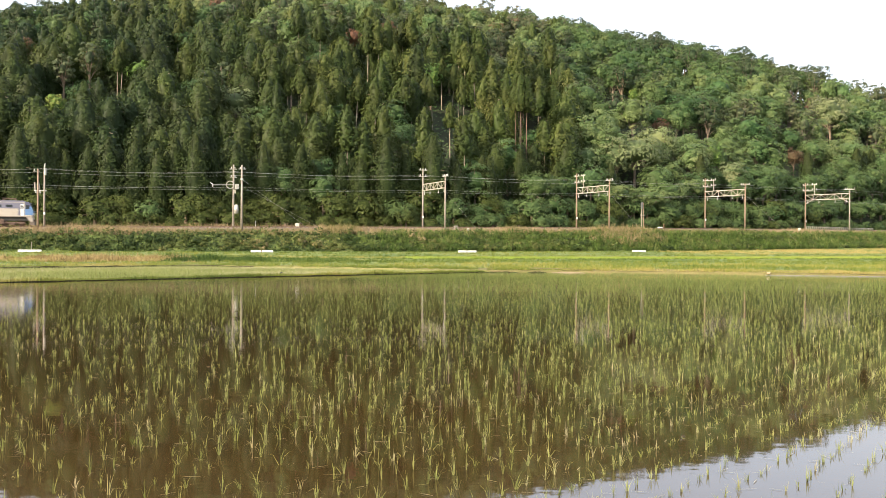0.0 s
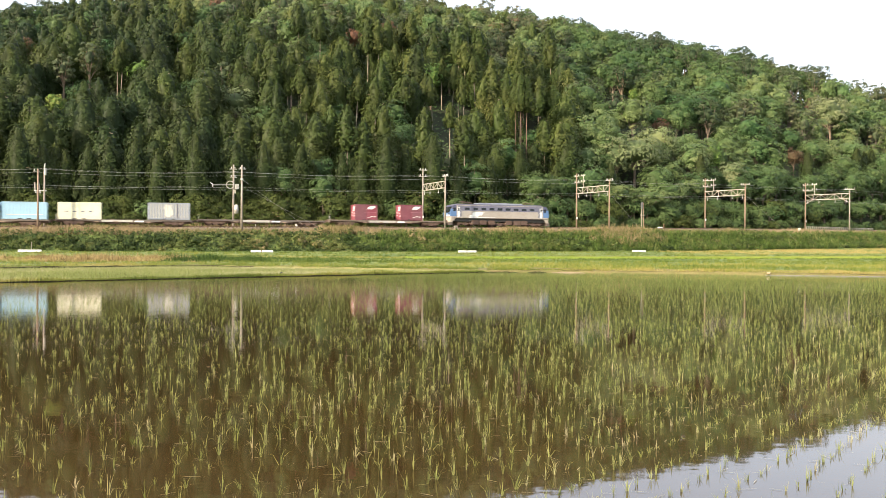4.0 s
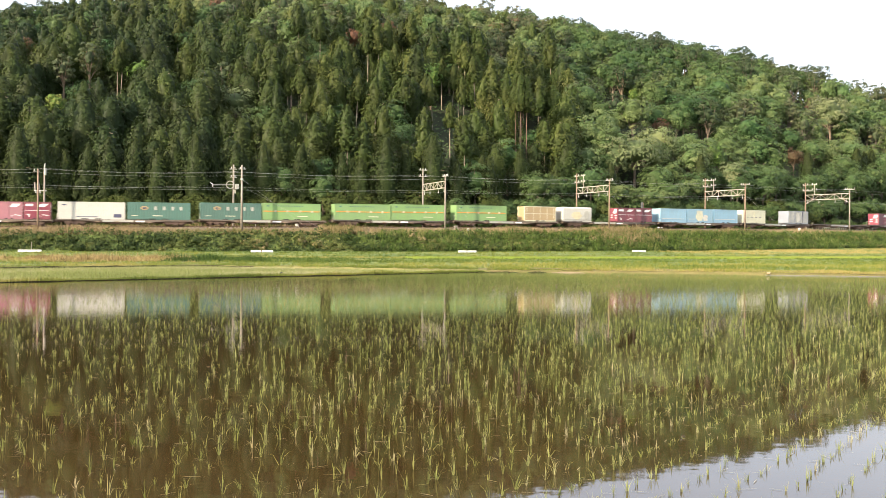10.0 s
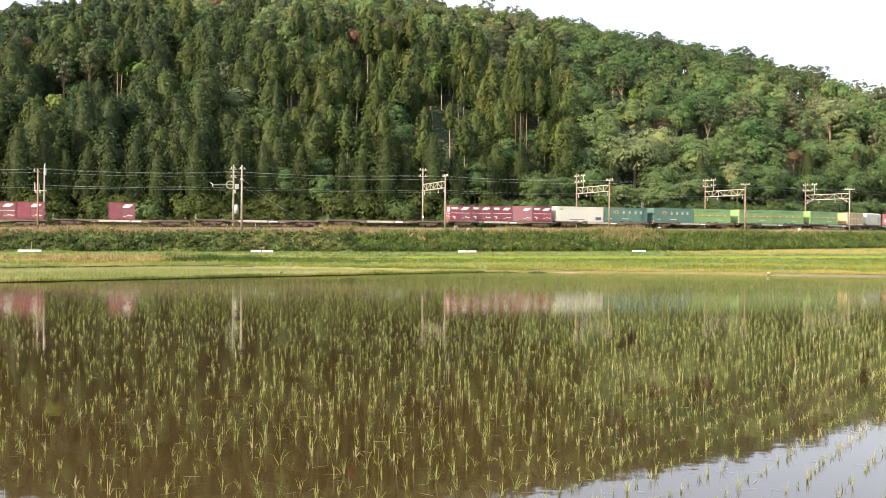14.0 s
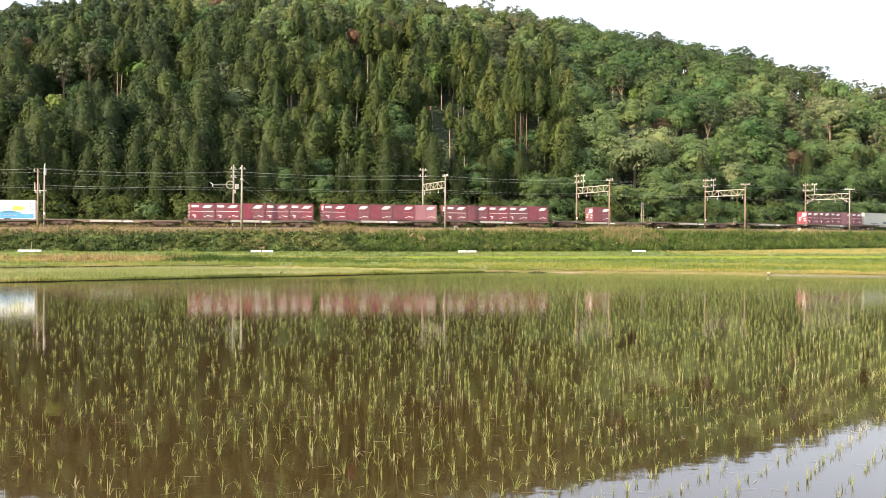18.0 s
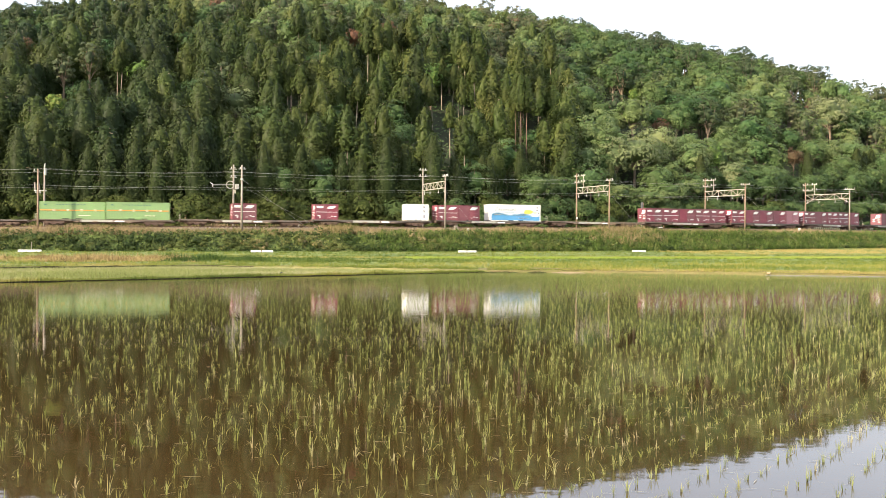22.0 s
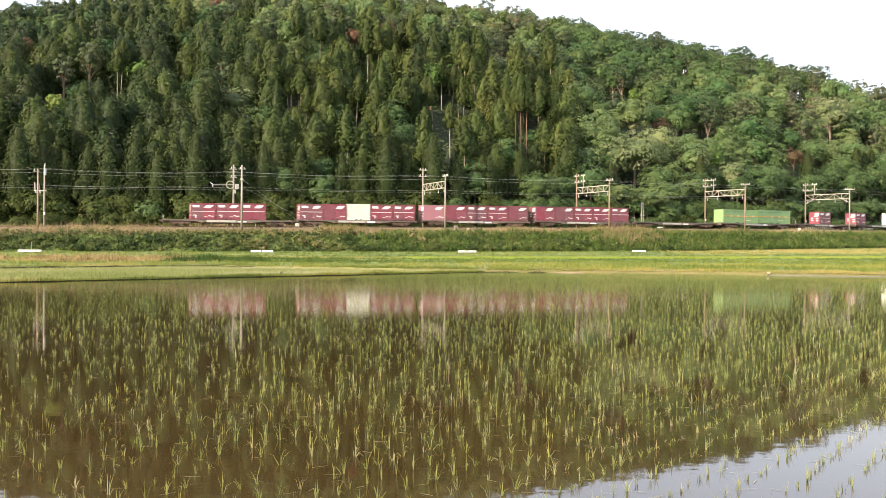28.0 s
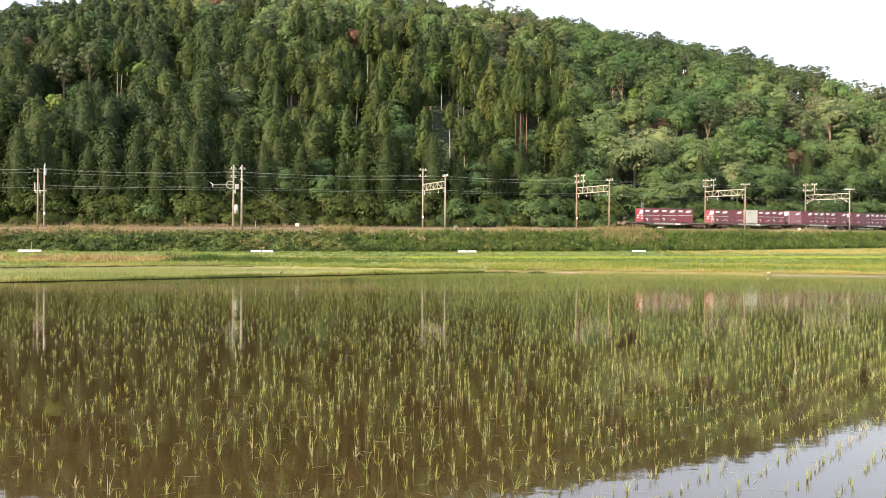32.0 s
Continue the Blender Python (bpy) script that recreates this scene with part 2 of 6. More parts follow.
# ---------------------------------------------------------------- mesh helpers
def mesh_arrays(name, verts, faces, material, tint=None):
    """A mesh from arrays of corners and of triangles or quads."""
    v = np.ascontiguousarray(verts, dtype=np.float32)
    f = np.ascontiguousarray(faces, dtype=np.int32)
    me = bpy.data.meshes.new(name)
    me.vertices.add(len(v))
    me.vertices.foreach_set("co", v.ravel())
    k = f.shape[1]
    me.loops.add(len(f) * k)
    me.loops.foreach_set("vertex_index", f.ravel())
    me.polygons.add(len(f))
    me.polygons.foreach_set("loop_start", np.arange(0, len(f) * k, k, dtype=np.int32))
    me.update(calc_edges=True)
    me.materials.append(material)
    if tint is not None:
        a = me.attributes.new("tint", "FLOAT", "POINT")
        a.data.foreach_set("value", np.ascontiguousarray(tint, dtype=np.float32))
    return me


def part(name, bm, material, parent, label="", smooth=False):
    """Links a bmesh as one mesh object under a thing or a part."""
    me = bpy.data.meshes.new(name)
    bm.to_mesh(me)
    bm.free()
    me.materials.append(material)
    if smooth:
        for p in me.polygons:
            p.use_smooth = True
    ob = new(name, me)
    ob.parent = parent
    if label:
        tagged(ob, label)
    return ob


def share(name, mesh, parent, at, label=""):
    ob = new(name, mesh)
    ob.parent = parent
    ob.matrix_basis = at if isinstance(at, Matrix) else Matrix.Translation(at)
    if label:
        tagged(ob, label)
    return ob


def box(bm, x0, x1, y0, y1, z0, z1, bevel=0.0):
    r = bmesh.ops.create_cube(bm, size=1.0)
    m = Matrix.Translation(((x0 + x1) / 2, (y0 + y1) / 2, (z0 + z1) / 2)) @ Matrix.Diagonal((x1 - x0, y1 - y0, z1 - z0, 1))
    bmesh.ops.transform(bm, matrix=m, verts=r["verts"])
    if bevel:
        edges = list({e for v in r["verts"] for e in v.link_edges})
        bmesh.ops.bevel(bm, geom=edges, offset=bevel, segments=2, affect="EDGES", profile=0.5)
    return bm


def boxes(*specs, bevel=0.0):
    bm = bmesh.new()
    for s in specs:
        box(bm, *s, bevel=bevel)
    return bm


def tube(bm, a, b, r0, r1=None, n=8):
    """A tapered round bar from a to b."""
    a, b = Vector(a), Vector(b)
    r1 = r0 if r1 is None else r1
    d = b - a
    m = Matrix.Translation((a + b) / 2) @ d.to_track_quat("Z", "Y").to_matrix().to_4x4()
    bmesh.ops.create_cone(bm, cap_ends=True, segments=n, radius1=r0, radius2=r1, depth=d.length, matrix=m)
    return bm


def prism(bm, outline, y0, y1):
    """A flat outline in x and z, drawn out from y0 to y1."""
    a = [bm.verts.new((x, y0, z)) for x, z in outline]
    b = [bm.verts.new((x, y1, z)) for x, z in outline]
    bm.faces.new(a)
    bm.faces.new(b[::-1])
    for i in range(len(a)):
        j = (i + 1) % len(a)
        bm.faces.new((a[j], a[i], b[i], b[j]))
    bmesh.ops.recalc_face_normals(bm, faces=bm.faces)
    return bm


# ---------------------------------------------------------------- the line of the railway
STEP = 2.0
S_GRID = np.arange(-760, 900.1, STEP)
HEAD = (lambda s: 0.256965 + 0.001116 * s + 0.000007375 * s * s)(np.clip(S_GRID, -12, 185))
_mid = (HEAD[1:] + HEAD[:-1]) / 2
T_X = np.concatenate([[0], np.cumsum(np.cos(_mid)) * STEP])
T_Y = np.concatenate([[0], np.cumsum(np.sin(_mid)) * STEP])
_zero = int(np.argmin(np.abs(S_GRID)))
T_X += -70.0 - T_X[_zero]
T_Y += 153.853 - T_Y[_zero]


def rail_z(s):
    """Height of the rails' top over the water: the line climbs gently."""
    return 4.77 + (np.clip(s, -60, 240) - 26) * 0.0081 - 0.1 * np.clip((75 - s) / 50, 0, 1)


def track(s, off=0.0, dz=0.0):
    """A point on the line; off: metres to the far side of the near track, dz: over the rail."""
    x, y, h = np.interp(s, S_GRID, T_X), np.interp(s, S_GRID, T_Y), np.interp(s, S_GRID, HEAD)
    return Vector((x - math.sin(h) * off, y + math.cos(h) * off, float(rail_z(s)) + dz))


def track_pose(s, off=0.0, dz=0.0):
    h = float(np.interp(s, S_GRID, HEAD))
    return Matrix.Translation(track(s, off, dz)) @ Matrix.Rotation(h, 4, "Z")


def near_line(x, y):
    """For arrays of places: the run along the line and the distance to its far side."""
    x, y = np.asarray(x, float).ravel(), np.asarray(y, float).ravel()
    s, d = np.empty_like(x), np.empty_like(x)
    for i in range(0, len(x), 4000):
        dx, dy = x[i:i + 4000, None] - T_X[None], y[i:i + 4000, None] - T_Y[None]
        k = np.argmin(dx * dx + dy * dy, axis=1)
        r = np.arange(len(k))
        c, n = np.cos(HEAD[k]), np.sin(HEAD[k])
        s[i:i + 4000] = S_GRID[k] + dx[r, k] * c + dy[r, k] * n
        d[i:i + 4000] = -dx[r, k] * n + dy[r, k] * c
    return s, d


# ---------------------------------------------------------------- ground, paddies and hill
def inside(poly, x, y):
    x, y = np.asarray(x), np.asarray(y)
    res = np.zeros(x.shape, bool)
    for (x0, y0), (x1, y1) in zip(poly, poly[1:] + poly[:1]):
        if y0 == y1:
            continue
        cross = ((y0 > y) != (y1 > y)) & (x < (x1 - x0) * (y - y0) / (y1 - y0) + x0)
        res ^= cross
    return res


def edge_distance(poly, x, y, closed=True):
    x, y = np.asarray(x, float), np.asarray(y, float)
    best = np.full(x.shape, 1e9)
    pairs = zip(poly, poly[1:] + poly[:1]) if closed else zip(poly, poly[1:])
    for (x0, y0), (x1, y1) in pairs:
        dx, dy = x1 - x0, y1 - y0
        t = np.clip(((x - x0) * dx + (y - y0) * dy) / (dx * dx + dy * dy), 0, 1)
        best = np.minimum(best, np.hypot(x - x0 - t * dx, y - y0 - t * dy))
    return best


LEVEE = [(-58.0, 3.0), (-40.0, 23.0), (-19.3, 46.8), (-8.8, 59.0), (2.9, 72.2)]
FAR_BANK = [(2.9, 72.2), (14.0, 70.7), (26.7, 64.7), (52.0, 52.0)]
PADDY = LEVEE + FAR_BANK[1:] + [(52.0, 3.0)]
UPPER_BANK = [(-78.0, 40.0), (-30.1, 73.0), (-19.6, 85.6), (-7.5, 77.4), (2.0, 73.0)]
UPPER = [(-58.4, 3.4), (-40.4, 23.4), (-19.7, 47.2), (-9.2, 59.4), (2.2, 72.4)] + UPPER_BANK[::-1]

# the hill by bearing from the road: its ridge's distance and the height of its soil
BEARING = (-1.6, -0.834, -0.623, -0.413, -0.307, -0.202, -0.013, 0.061, 0.114, 0.166, 0.219, 0.272, 0.324, 0.366, 0.413, 0.508, 0.745, 1.06, 2.0)
RIDGE_Y = (200, 280, 295, 315, 322, 330, 345, 345, 345, 340, 335, 330, 325, 320, 315, 305, 300, 310, 340)
RIDGE_Z = (20, 45, 54, 60.2, 66.4, 70, 71.5, 67.8, 65.3, 60.8, 57.2, 52.2, 48.5, 43, 38, 26, 14, 9, 6)
_sel = (S_GRID > -150) & (S_GRID < 600)
FOOT_X = (T_X - np.sin(HEAD) * 11)[_sel]
FOOT_Y = (T_Y + np.cos(HEAD) * 11)[_sel]
FOOT_A = FOOT_X / FOOT_Y


def ground_z(x, y):
    """Height of the soil for arrays of places."""
    x, y = np.asarray(x, float).ravel(), np.asarray(y, float).ravel()
    s, d = near_line(x, y)
    r = rail_z(s)
    e = -d
    toe = np.interp(s, (0, 75, 115, 160), (0.86, 1.10, 1.38, 2.02))
    low = np.interp(e, (11, 20, 30, 34, 50, 54, 60, 75, 85, 120), (0, 0.16, 0.5, 0.62, 0.68, 0.75, 0.88, 0.95, 0.97, 1.0))
    low = toe * (1 - low) + 0.14 * low
    slope = np.clip((e - 3.4) / 7.6, 0, 1)
    slope = slope * slope * (3 - 2 * slope) * 0.35 + slope * 0.65
    z = np.where(e > 11, low, np.where(e > 3.4, (r - 0.7) * (1 - slope) + toe * slope, r - 0.7))
    # hill behind the line
    yy = np.maximum(y, 30.0)
    a = x / yy
    yf = np.interp(a, FOOT_A, FOOT_Y)
    yr = np.maximum(np.interp(a, BEARING, RIDGE_Y), yf + 45)
    zr = np.interp(a, BEARING, RIDGE_Z)
    u = (yy - yf) / (yr - yf)
    up = 0.5 * np.clip(u, 0, 1) + 0.5 * np.sin(np.clip(u, 0, 1) * math.pi / 2)
    down = np.clip((u - 1.0) / 2.2, 0, 1)
    hill = np.maximum(zr - r, 0) * up * (1 - down * down * (3 - 2 * down))
    z = np.where((d > 11) & (y > 30), r - 0.7 + hill, z)
    # the paddies' beds
    for poly, bed in ((PADDY, -0.25), (UPPER, -0.15)):
        m = inside(poly, x, y)
        near = edge_distance(poly, x, y) < 1.8
        z = np.where(m, bed, np.where(near & (y > 4), np.minimum(z, bed), z))
    return z


def axis(*runs):
    v = [runs[0][0]]
    for a, b, st in runs:
        v += list(np.linspace(a, b, max(2, int(round(abs(b - a) / st)) + 1))[1:])
    return np.array(v)


gx = axis((-2600, -600, 250), (-600, -130, 30), (-130, -60, 4), (-60, 70, 1.6), (70, 160, 4), (160, 700, 30), (700, 2600, 250))
gy = axis((-1500, -60, 180), (-60, 0, 12), (0, 44, 4), (44, 250, 1.3), (250, 420, 5), (420, 900, 40), (900, 3800, 400))
GX, GY = np.meshgrid(gx, gy)
GZ = ground_z(GX, GY)
rs = np.random.RandomState(3)
GZ = GZ + rs.normal(0, 0.03, GZ.shape) * (GY.ravel() > 60)
idx = np.arange(GX.size).reshape(GX.shape)
quads = np.stack([idx[:-1, :-1], idx[:-1, 1:], idx[1:, 1:], idx[1:, :-1]], -1).reshape(-1, 4)
ground_mesh = mesh_arrays("ground", np.stack([GX.ravel(), GY.ravel(), GZ], 1), quads, M_GROUND)
ground_mesh.polygons.foreach_set("use_smooth", np.ones(len(quads), bool))
tagged(new("ground", ground_mesh), "grassy valley floor rising into a wooded hill", "ground", kind="structure")


def flat_polygon(name, poly, z, material):
    bm = bmesh.new()
    f = bm.faces.new([bm.verts.new((x, y, z)) for x, y in poly])
    if f.normal.z < 0:
        f.normal_flip()
    bmesh.ops.triangulate(bm, faces=bm.faces)
    bmesh.ops.recalc_face_normals(bm, faces=bm.faces)
    for f in bm.faces:
        f.normal_update()
        if f.normal.z < 0:
            f.normal_flip()
    me = bpy.data.meshes.new(name)
    bm.to_mesh(me)
    bm.free()
    me.materials.append(material)
    return new(name, me)


tagged(flat_polygon("water_paddy", PADDY, 0.0, M_WATER), "still muddy water of a flooded rice paddy", "water", kind="structure")
tagged(flat_polygon("water_upper_paddy", UPPER, 0.055, M_WATER), "shallow water of a second rice paddy", "water", kind="structure")


def resample(line, step):
    out = []
    for (x0, y0), (x1, y1) in zip(line, line[1:]):
        n = max(1, int(math.hypot(x1 - x0, y1 - y0) / step))
        out += [(x0 + (x1 - x0) * i / n, y0 + (y1 - y0) * i / n) for i in range(n)]
    return out + [line[-1]]


def bank(name, line, profile, material, label, wobble=0.03, seed=5):
    """A mud bank swept along a line; profile: metres to the left of the line, height."""
    pts = resample(line, 0.8)
    rr = np.random.RandomState(seed)
    v, f = [], []
    k = len(profile)
    for i, (x, y) in enumerate(pts):
        a, b = pts[max(0, i - 1)], pts[min(len(pts) - 1, i + 1)]
        dx, dy = b[0] - a[0], b[1] - a[1]
        ln = math.hypot(dx, dy) or 1
        for o, z in profile:
            v.append((x - dy / ln * o, y + dx / ln * o, z + rr.normal(0, wobble)))
        if i:
            for j in range(k - 1):
                p = (i - 1) * k + j
                f.append((p, p + k, p + k + 1, p + 1))
    me = mesh_arrays(name, np.array(v), np.array(f)[:, ::-1], material)
    return tagged(new(name, me), label, "bank", kind="structure")


M_MUD = surface("dark_mud", (0.010, 0.008, 0.004), (0.034, 0.026, 0.013), 6, 1.0, bump=0.6, grime=(0.05, 0.07, 0.02), grime_amount=0.6)
M_STRAW = surface("dry_grassy_earth", (0.10, 0.11, 0.035), (0.23, 0.20, 0.09), 2, 0.95, bump=0.6, grime=(0.14, 0.18, 0.04), grime_amount=0.8)
M_TURF = surface("rough_turf", (0.09, 0.095, 0.03), (0.22, 0.18, 0.08), 4, 0.95, bump=0.6, grime=(0.20, 0.16, 0.08), grime_amount=0.5)
bank("levee_near", LEVEE, [(-0.03, -0.2), (0.0, 0.006), (0.05, 0.026), (0.34, 0.04), (0.50, 0.02)], M_MUD, "low dark mud levee between two paddies", 0.012)
bank("levee_upper", UPPER_BANK + [(8.0, 71.9)], [(-0.05, -0.15), (0.0, 0.12), (0.06, 0.17), (0.5, 0.19), (2.4, 0.22), (3.4, 0.02)], M_STRAW, "dry grassy bank behind the upper paddy", 0.03, 6)
bank("levee_upper_edge", UPPER_BANK[:3] + [(-14.5, 82.1)], [(-0.08, -0.15), (-0.05, 0.14), (0.05, 0.165), (0.15, 0.1)], M_MUD, "dark mud edge behind the upper paddy", 0.015, 9)
bank("bank_far", FAR_BANK, [(-0.2, -0.2), (0.05, 0.14), (0.6, 0.22), (2.4, 0.26), (3.4, 0.0)], M_TURF, "rough grassy bank at the paddy's far side", 0.03, 7)


M_CHANNEL = surface("grey_wet_concrete", (0.10, 0.095, 0.085), (0.19, 0.18, 0.16), 3, 0.85, bump=0.3, grime=(0.08, 0.08, 0.04), grime_amount=0.6)
bank("channel_edge", [(20.2, 67.3), (26.7, 64.15), (52.0, 51.4)], [(-0.08, -0.2), (-0.08, 0.03), (0.0, 0.045), (0.45, 0.055), (0.45, -0.1)], M_CHANNEL, "grey concrete edge of an irrigation channel", 0.004, 8)


def soil_heap(x, y, turn, length, height, material, label, seed):
    """A long low heap with a lumpy crest."""
    rr = np.random.RandomState(seed)
    v, f = [], []
    n = 22
    for i in range(n + 1):
        q = i / n
        h = height * math.sin(math.pi * q) ** 0.5 * rr.uniform(0.6, 1.0)
        for o, k in ((-0.35, 0.0), (-0.16, 0.7), (0.0, 1.0), (0.2, 0.6), (0.4, 0.0)):
            v.append(((q - 0.5) * length + rr.normal(0, 0.03), o + rr.normal(0, 0.02), h * k - 0.05 * (k == 0)))
        if i:
            f += [((i - 1) * 5 + j, i * 5 + j, i * 5 + j + 1, (i - 1) * 5 + j + 1) for j in range(4)]
    ob = new("soil_heap", mesh_arrays("soil_heap", np.array(v), np.array(f), material))
    ob.matrix_basis = Matrix.Translation((x, y, 0.02)) @ Matrix.Rotation(radians(turn), 4, "Z")
    return tagged(ob, label, "soil heap", "soil heaps on the bank")


M_PALE_SOIL = surface("pale_dry_soil", (0.16, 0.12, 0.075), (0.34, 0.25, 0.17), 3, 0.95, bump=0.7)
soil_heap(3.9, 71.85, -8, 2.3, 0.08, M_MUD, "dark low heap of mud on the far bank", 1)
soil_heap(6.3, 71.55, -8, 1.2, 0.10, M_MUD, "dark low heap of mud on the far bank", 2)
soil_heap(8.3, 71.35, -8, 2.2, 0.09, M_PALE_SOIL, "pale brown heap of dry soil on the far bank", 3)
bit = tagged(new("white_box"), "small white plastic box lying on the bank", "box")
bit.matrix_basis = Matrix.Translation((20.5, 67.6, 0.17)) @ Matrix.Rotation(-0.4, 4, "Z")
part("tub", box(bmesh.new(), -0.10, 0.10, -0.1, 0.1, -0.05, 0.04, 0.012), M_TAN, bit)
part("rim", box(bmesh.new(), -0.12, 0.12, -0.12, 0.12, 0.04, 0.055, 0.006), M_OFFWHITE, bit)


# ---------------------------------------------------------------- plants, as arrays of blades and leaves
def blades(pos, rng, count, length, width, lean=0.5, tint=0.4, spread=0.03, fine=True, kink=0.0):
    """Tufts: for each place so many narrow blades that arch outward."""
    n = len(pos) * count
    base = np.repeat(pos, count, 0) + np.stack([rng.normal(0, spread, n), rng.normal(0, spread, n), np.full(n, -0.02)], 1)
    ln = (np.repeat(length, count) if np.ndim(length) else np.full(n, length)) * rng.uniform(0.55, 1.15, n)
    ang = rng.uniform(0, 2 * math.pi, n)
    le = np.abs(rng.normal(0, lean, n)) + (rng.uniform(0, 1, n) < 0.12) * 0.8
    out = np.stack([np.cos(ang), np.sin(ang), np.zeros(n)], 1)
    face = rng.uniform(0, 2 * math.pi, n)
    side = np.stack([np.cos(face), np.sin(face), np.zeros(n)], 1) * (width * rng.uniform(0.7, 1.3, n))[:, None] * 0.5
    up = np.array([0, 0, 1.0])
    tip = base + (out * np.sin(le)[:, None] + up * np.cos(le)[:, None]) * ln[:, None]
    t = np.repeat(tint, count) if np.ndim(tint) else np.full(n, tint)
    t = t + rng.normal(0, 0.06, n)
    if not fine:
        v = np.stack([base - side, base + side, tip], 1).reshape(-1, 3)
        return v, np.arange(n * 3).reshape(-1, 3), np.repeat(t, 3)
    mid = base + (out * np.sin(le * 0.55)[:, None] + up * np.cos(le * 0.55)[:, None]) * (ln * 0.55)[:, None]
    fold = np.where(rng.uniform(0, 1, n) < kink, 1.7 + rng.normal(0, 0.35, n), le * 1.5)     # some tips hang broken
    tip = mid + (out * np.sin(fold)[:, None] + up * np.cos(fold)[:, None]) * (ln * 0.45)[:, None]
    v = np.stack([base - side * 0.7, base + side * 0.7, mid - side, mid + side, tip], 1).reshape(-1, 3)
    o = (np.arange(n) * 5)[:, None]
    f = np.concatenate([o + [0, 1, 3], o + [0, 3, 2], o + [2, 3, 4]], 0)
    return v, f, np.repeat(t, 5)


def leaves(pos, normal, rng, size, tint, wob=0.2):
    """A leaf spray at each place: a pointed blade that faces roughly along its normal."""
    n = len(pos)
    nn = normal + rng.normal(0, wob, (n, 3))
    nn /= np.linalg.norm(nn, axis=1)[:, None] + 1e-9
    a = np.cross(nn, rng.normal(0, 1, (n, 3)))
    a /= np.linalg.norm(a, axis=1)[:, None] + 1e-9
    b = np.cross(nn, a)
    sz = (size * rng.uniform(0.6, 1.3, n))[:, None] if np.ndim(size) == 0 else (size * rng.uniform(0.7, 1.2, n))[:, None]
    v = np.stack([pos + b * sz * 0.45 - a * sz * 0.4, pos - b * sz * 0.45 - a * sz * 0.4, pos + a * sz * 0.7 - nn * sz * 0.15], 1).reshape(-1, 3)
    t = np.repeat(tint if np.ndim(tint) else np.full(n, tint), 3)
    return v, np.arange(n * 3).reshape(-1, 3), t


def clumps(cen, rad, out, per, rng, size, tint, squash=0.85, wrap=-0.12, face=0.3):
    """Small domes of leaves: each has a centre, a radius and the way it faces."""
    k = np.repeat(np.arange(len(cen)), per)
    n = len(k)
    d = rng.normal(0, 1, (n, 3))
    d /= np.linalg.norm(d, axis=1)[:, None]
    back = np.einsum("ij,ij->i", d, out[k]) < wrap
    d[back] *= -1
    pos = cen[k] + d * (rad[k] * rng.uniform(0.72, 1.06, n))[:, None] * np.array([1, 1, squash])
    return leaves(pos, d * (1.15 - 0.5 * face) + face * out[k], rng, size, tint[k] + rng.normal(0, 0.02, n))


def gather(pieces):
    v, f, t, o = [], [], [], 0
    for a, b, c in pieces:
        v.append(a)
        f.append(b + o)
        t.append(c)
        o += len(a)
    return np.concatenate(v), np.concatenate(f), np.concatenate(t)


def bar_arrays(a, b, r0, r1, n=5):
    """A tapered bar without caps, as arrays."""
    a, b = np.array(a, float), np.array(b, float)
    d = (b - a) / (np.linalg.norm(b - a) + 1e-9)
    p = np.cross(d, [0.31, 0.95, 0.11])
    p /= np.linalg.norm(p)
    q = np.cross(d, p)
    an = np.linspace(0, 2 * math.pi, n, endpoint=False)
    ring = np.cos(an)[:, None] * p + np.sin(an)[:, None] * q
    v = np.concatenate([a + ring * r0, b + ring * r1])
    f = []
    for i in range(n):
        j = (i + 1) % n
        f += [(i, j, n + j), (i, n + j, n + i)]
    return v, np.array(f), np.zeros(len(v))


def lathe(profile, lobes, seed, n=9):
    """A lumpy closed form round the z axis: rows of (radius, height)."""
    an = np.linspace(0, 2 * math.pi, n, endpoint=False)
    v = []
    for k, (r, z) in enumerate(profile):
        rr = r * (1 + lobes * np.sin(an * 3 + k * 1.7 + seed) + lobes * 0.6 * np.sin(an * 5 - k * 2.9))
        v.append(np.stack([np.cos(an) * rr, np.sin(an) * rr, np.full(n, z)], 1))
    f = []
    for k in range(len(profile) - 1):
        for i in range(n):
            a, b = k * n + i, k * n + (i + 1) % n
            f += [(a, b, b + n), (a, b + n, a + n)]
    v = np.concatenate(v)
    # lower tint: the shade inside a crown, put into the leaf colour
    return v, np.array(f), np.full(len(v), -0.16)


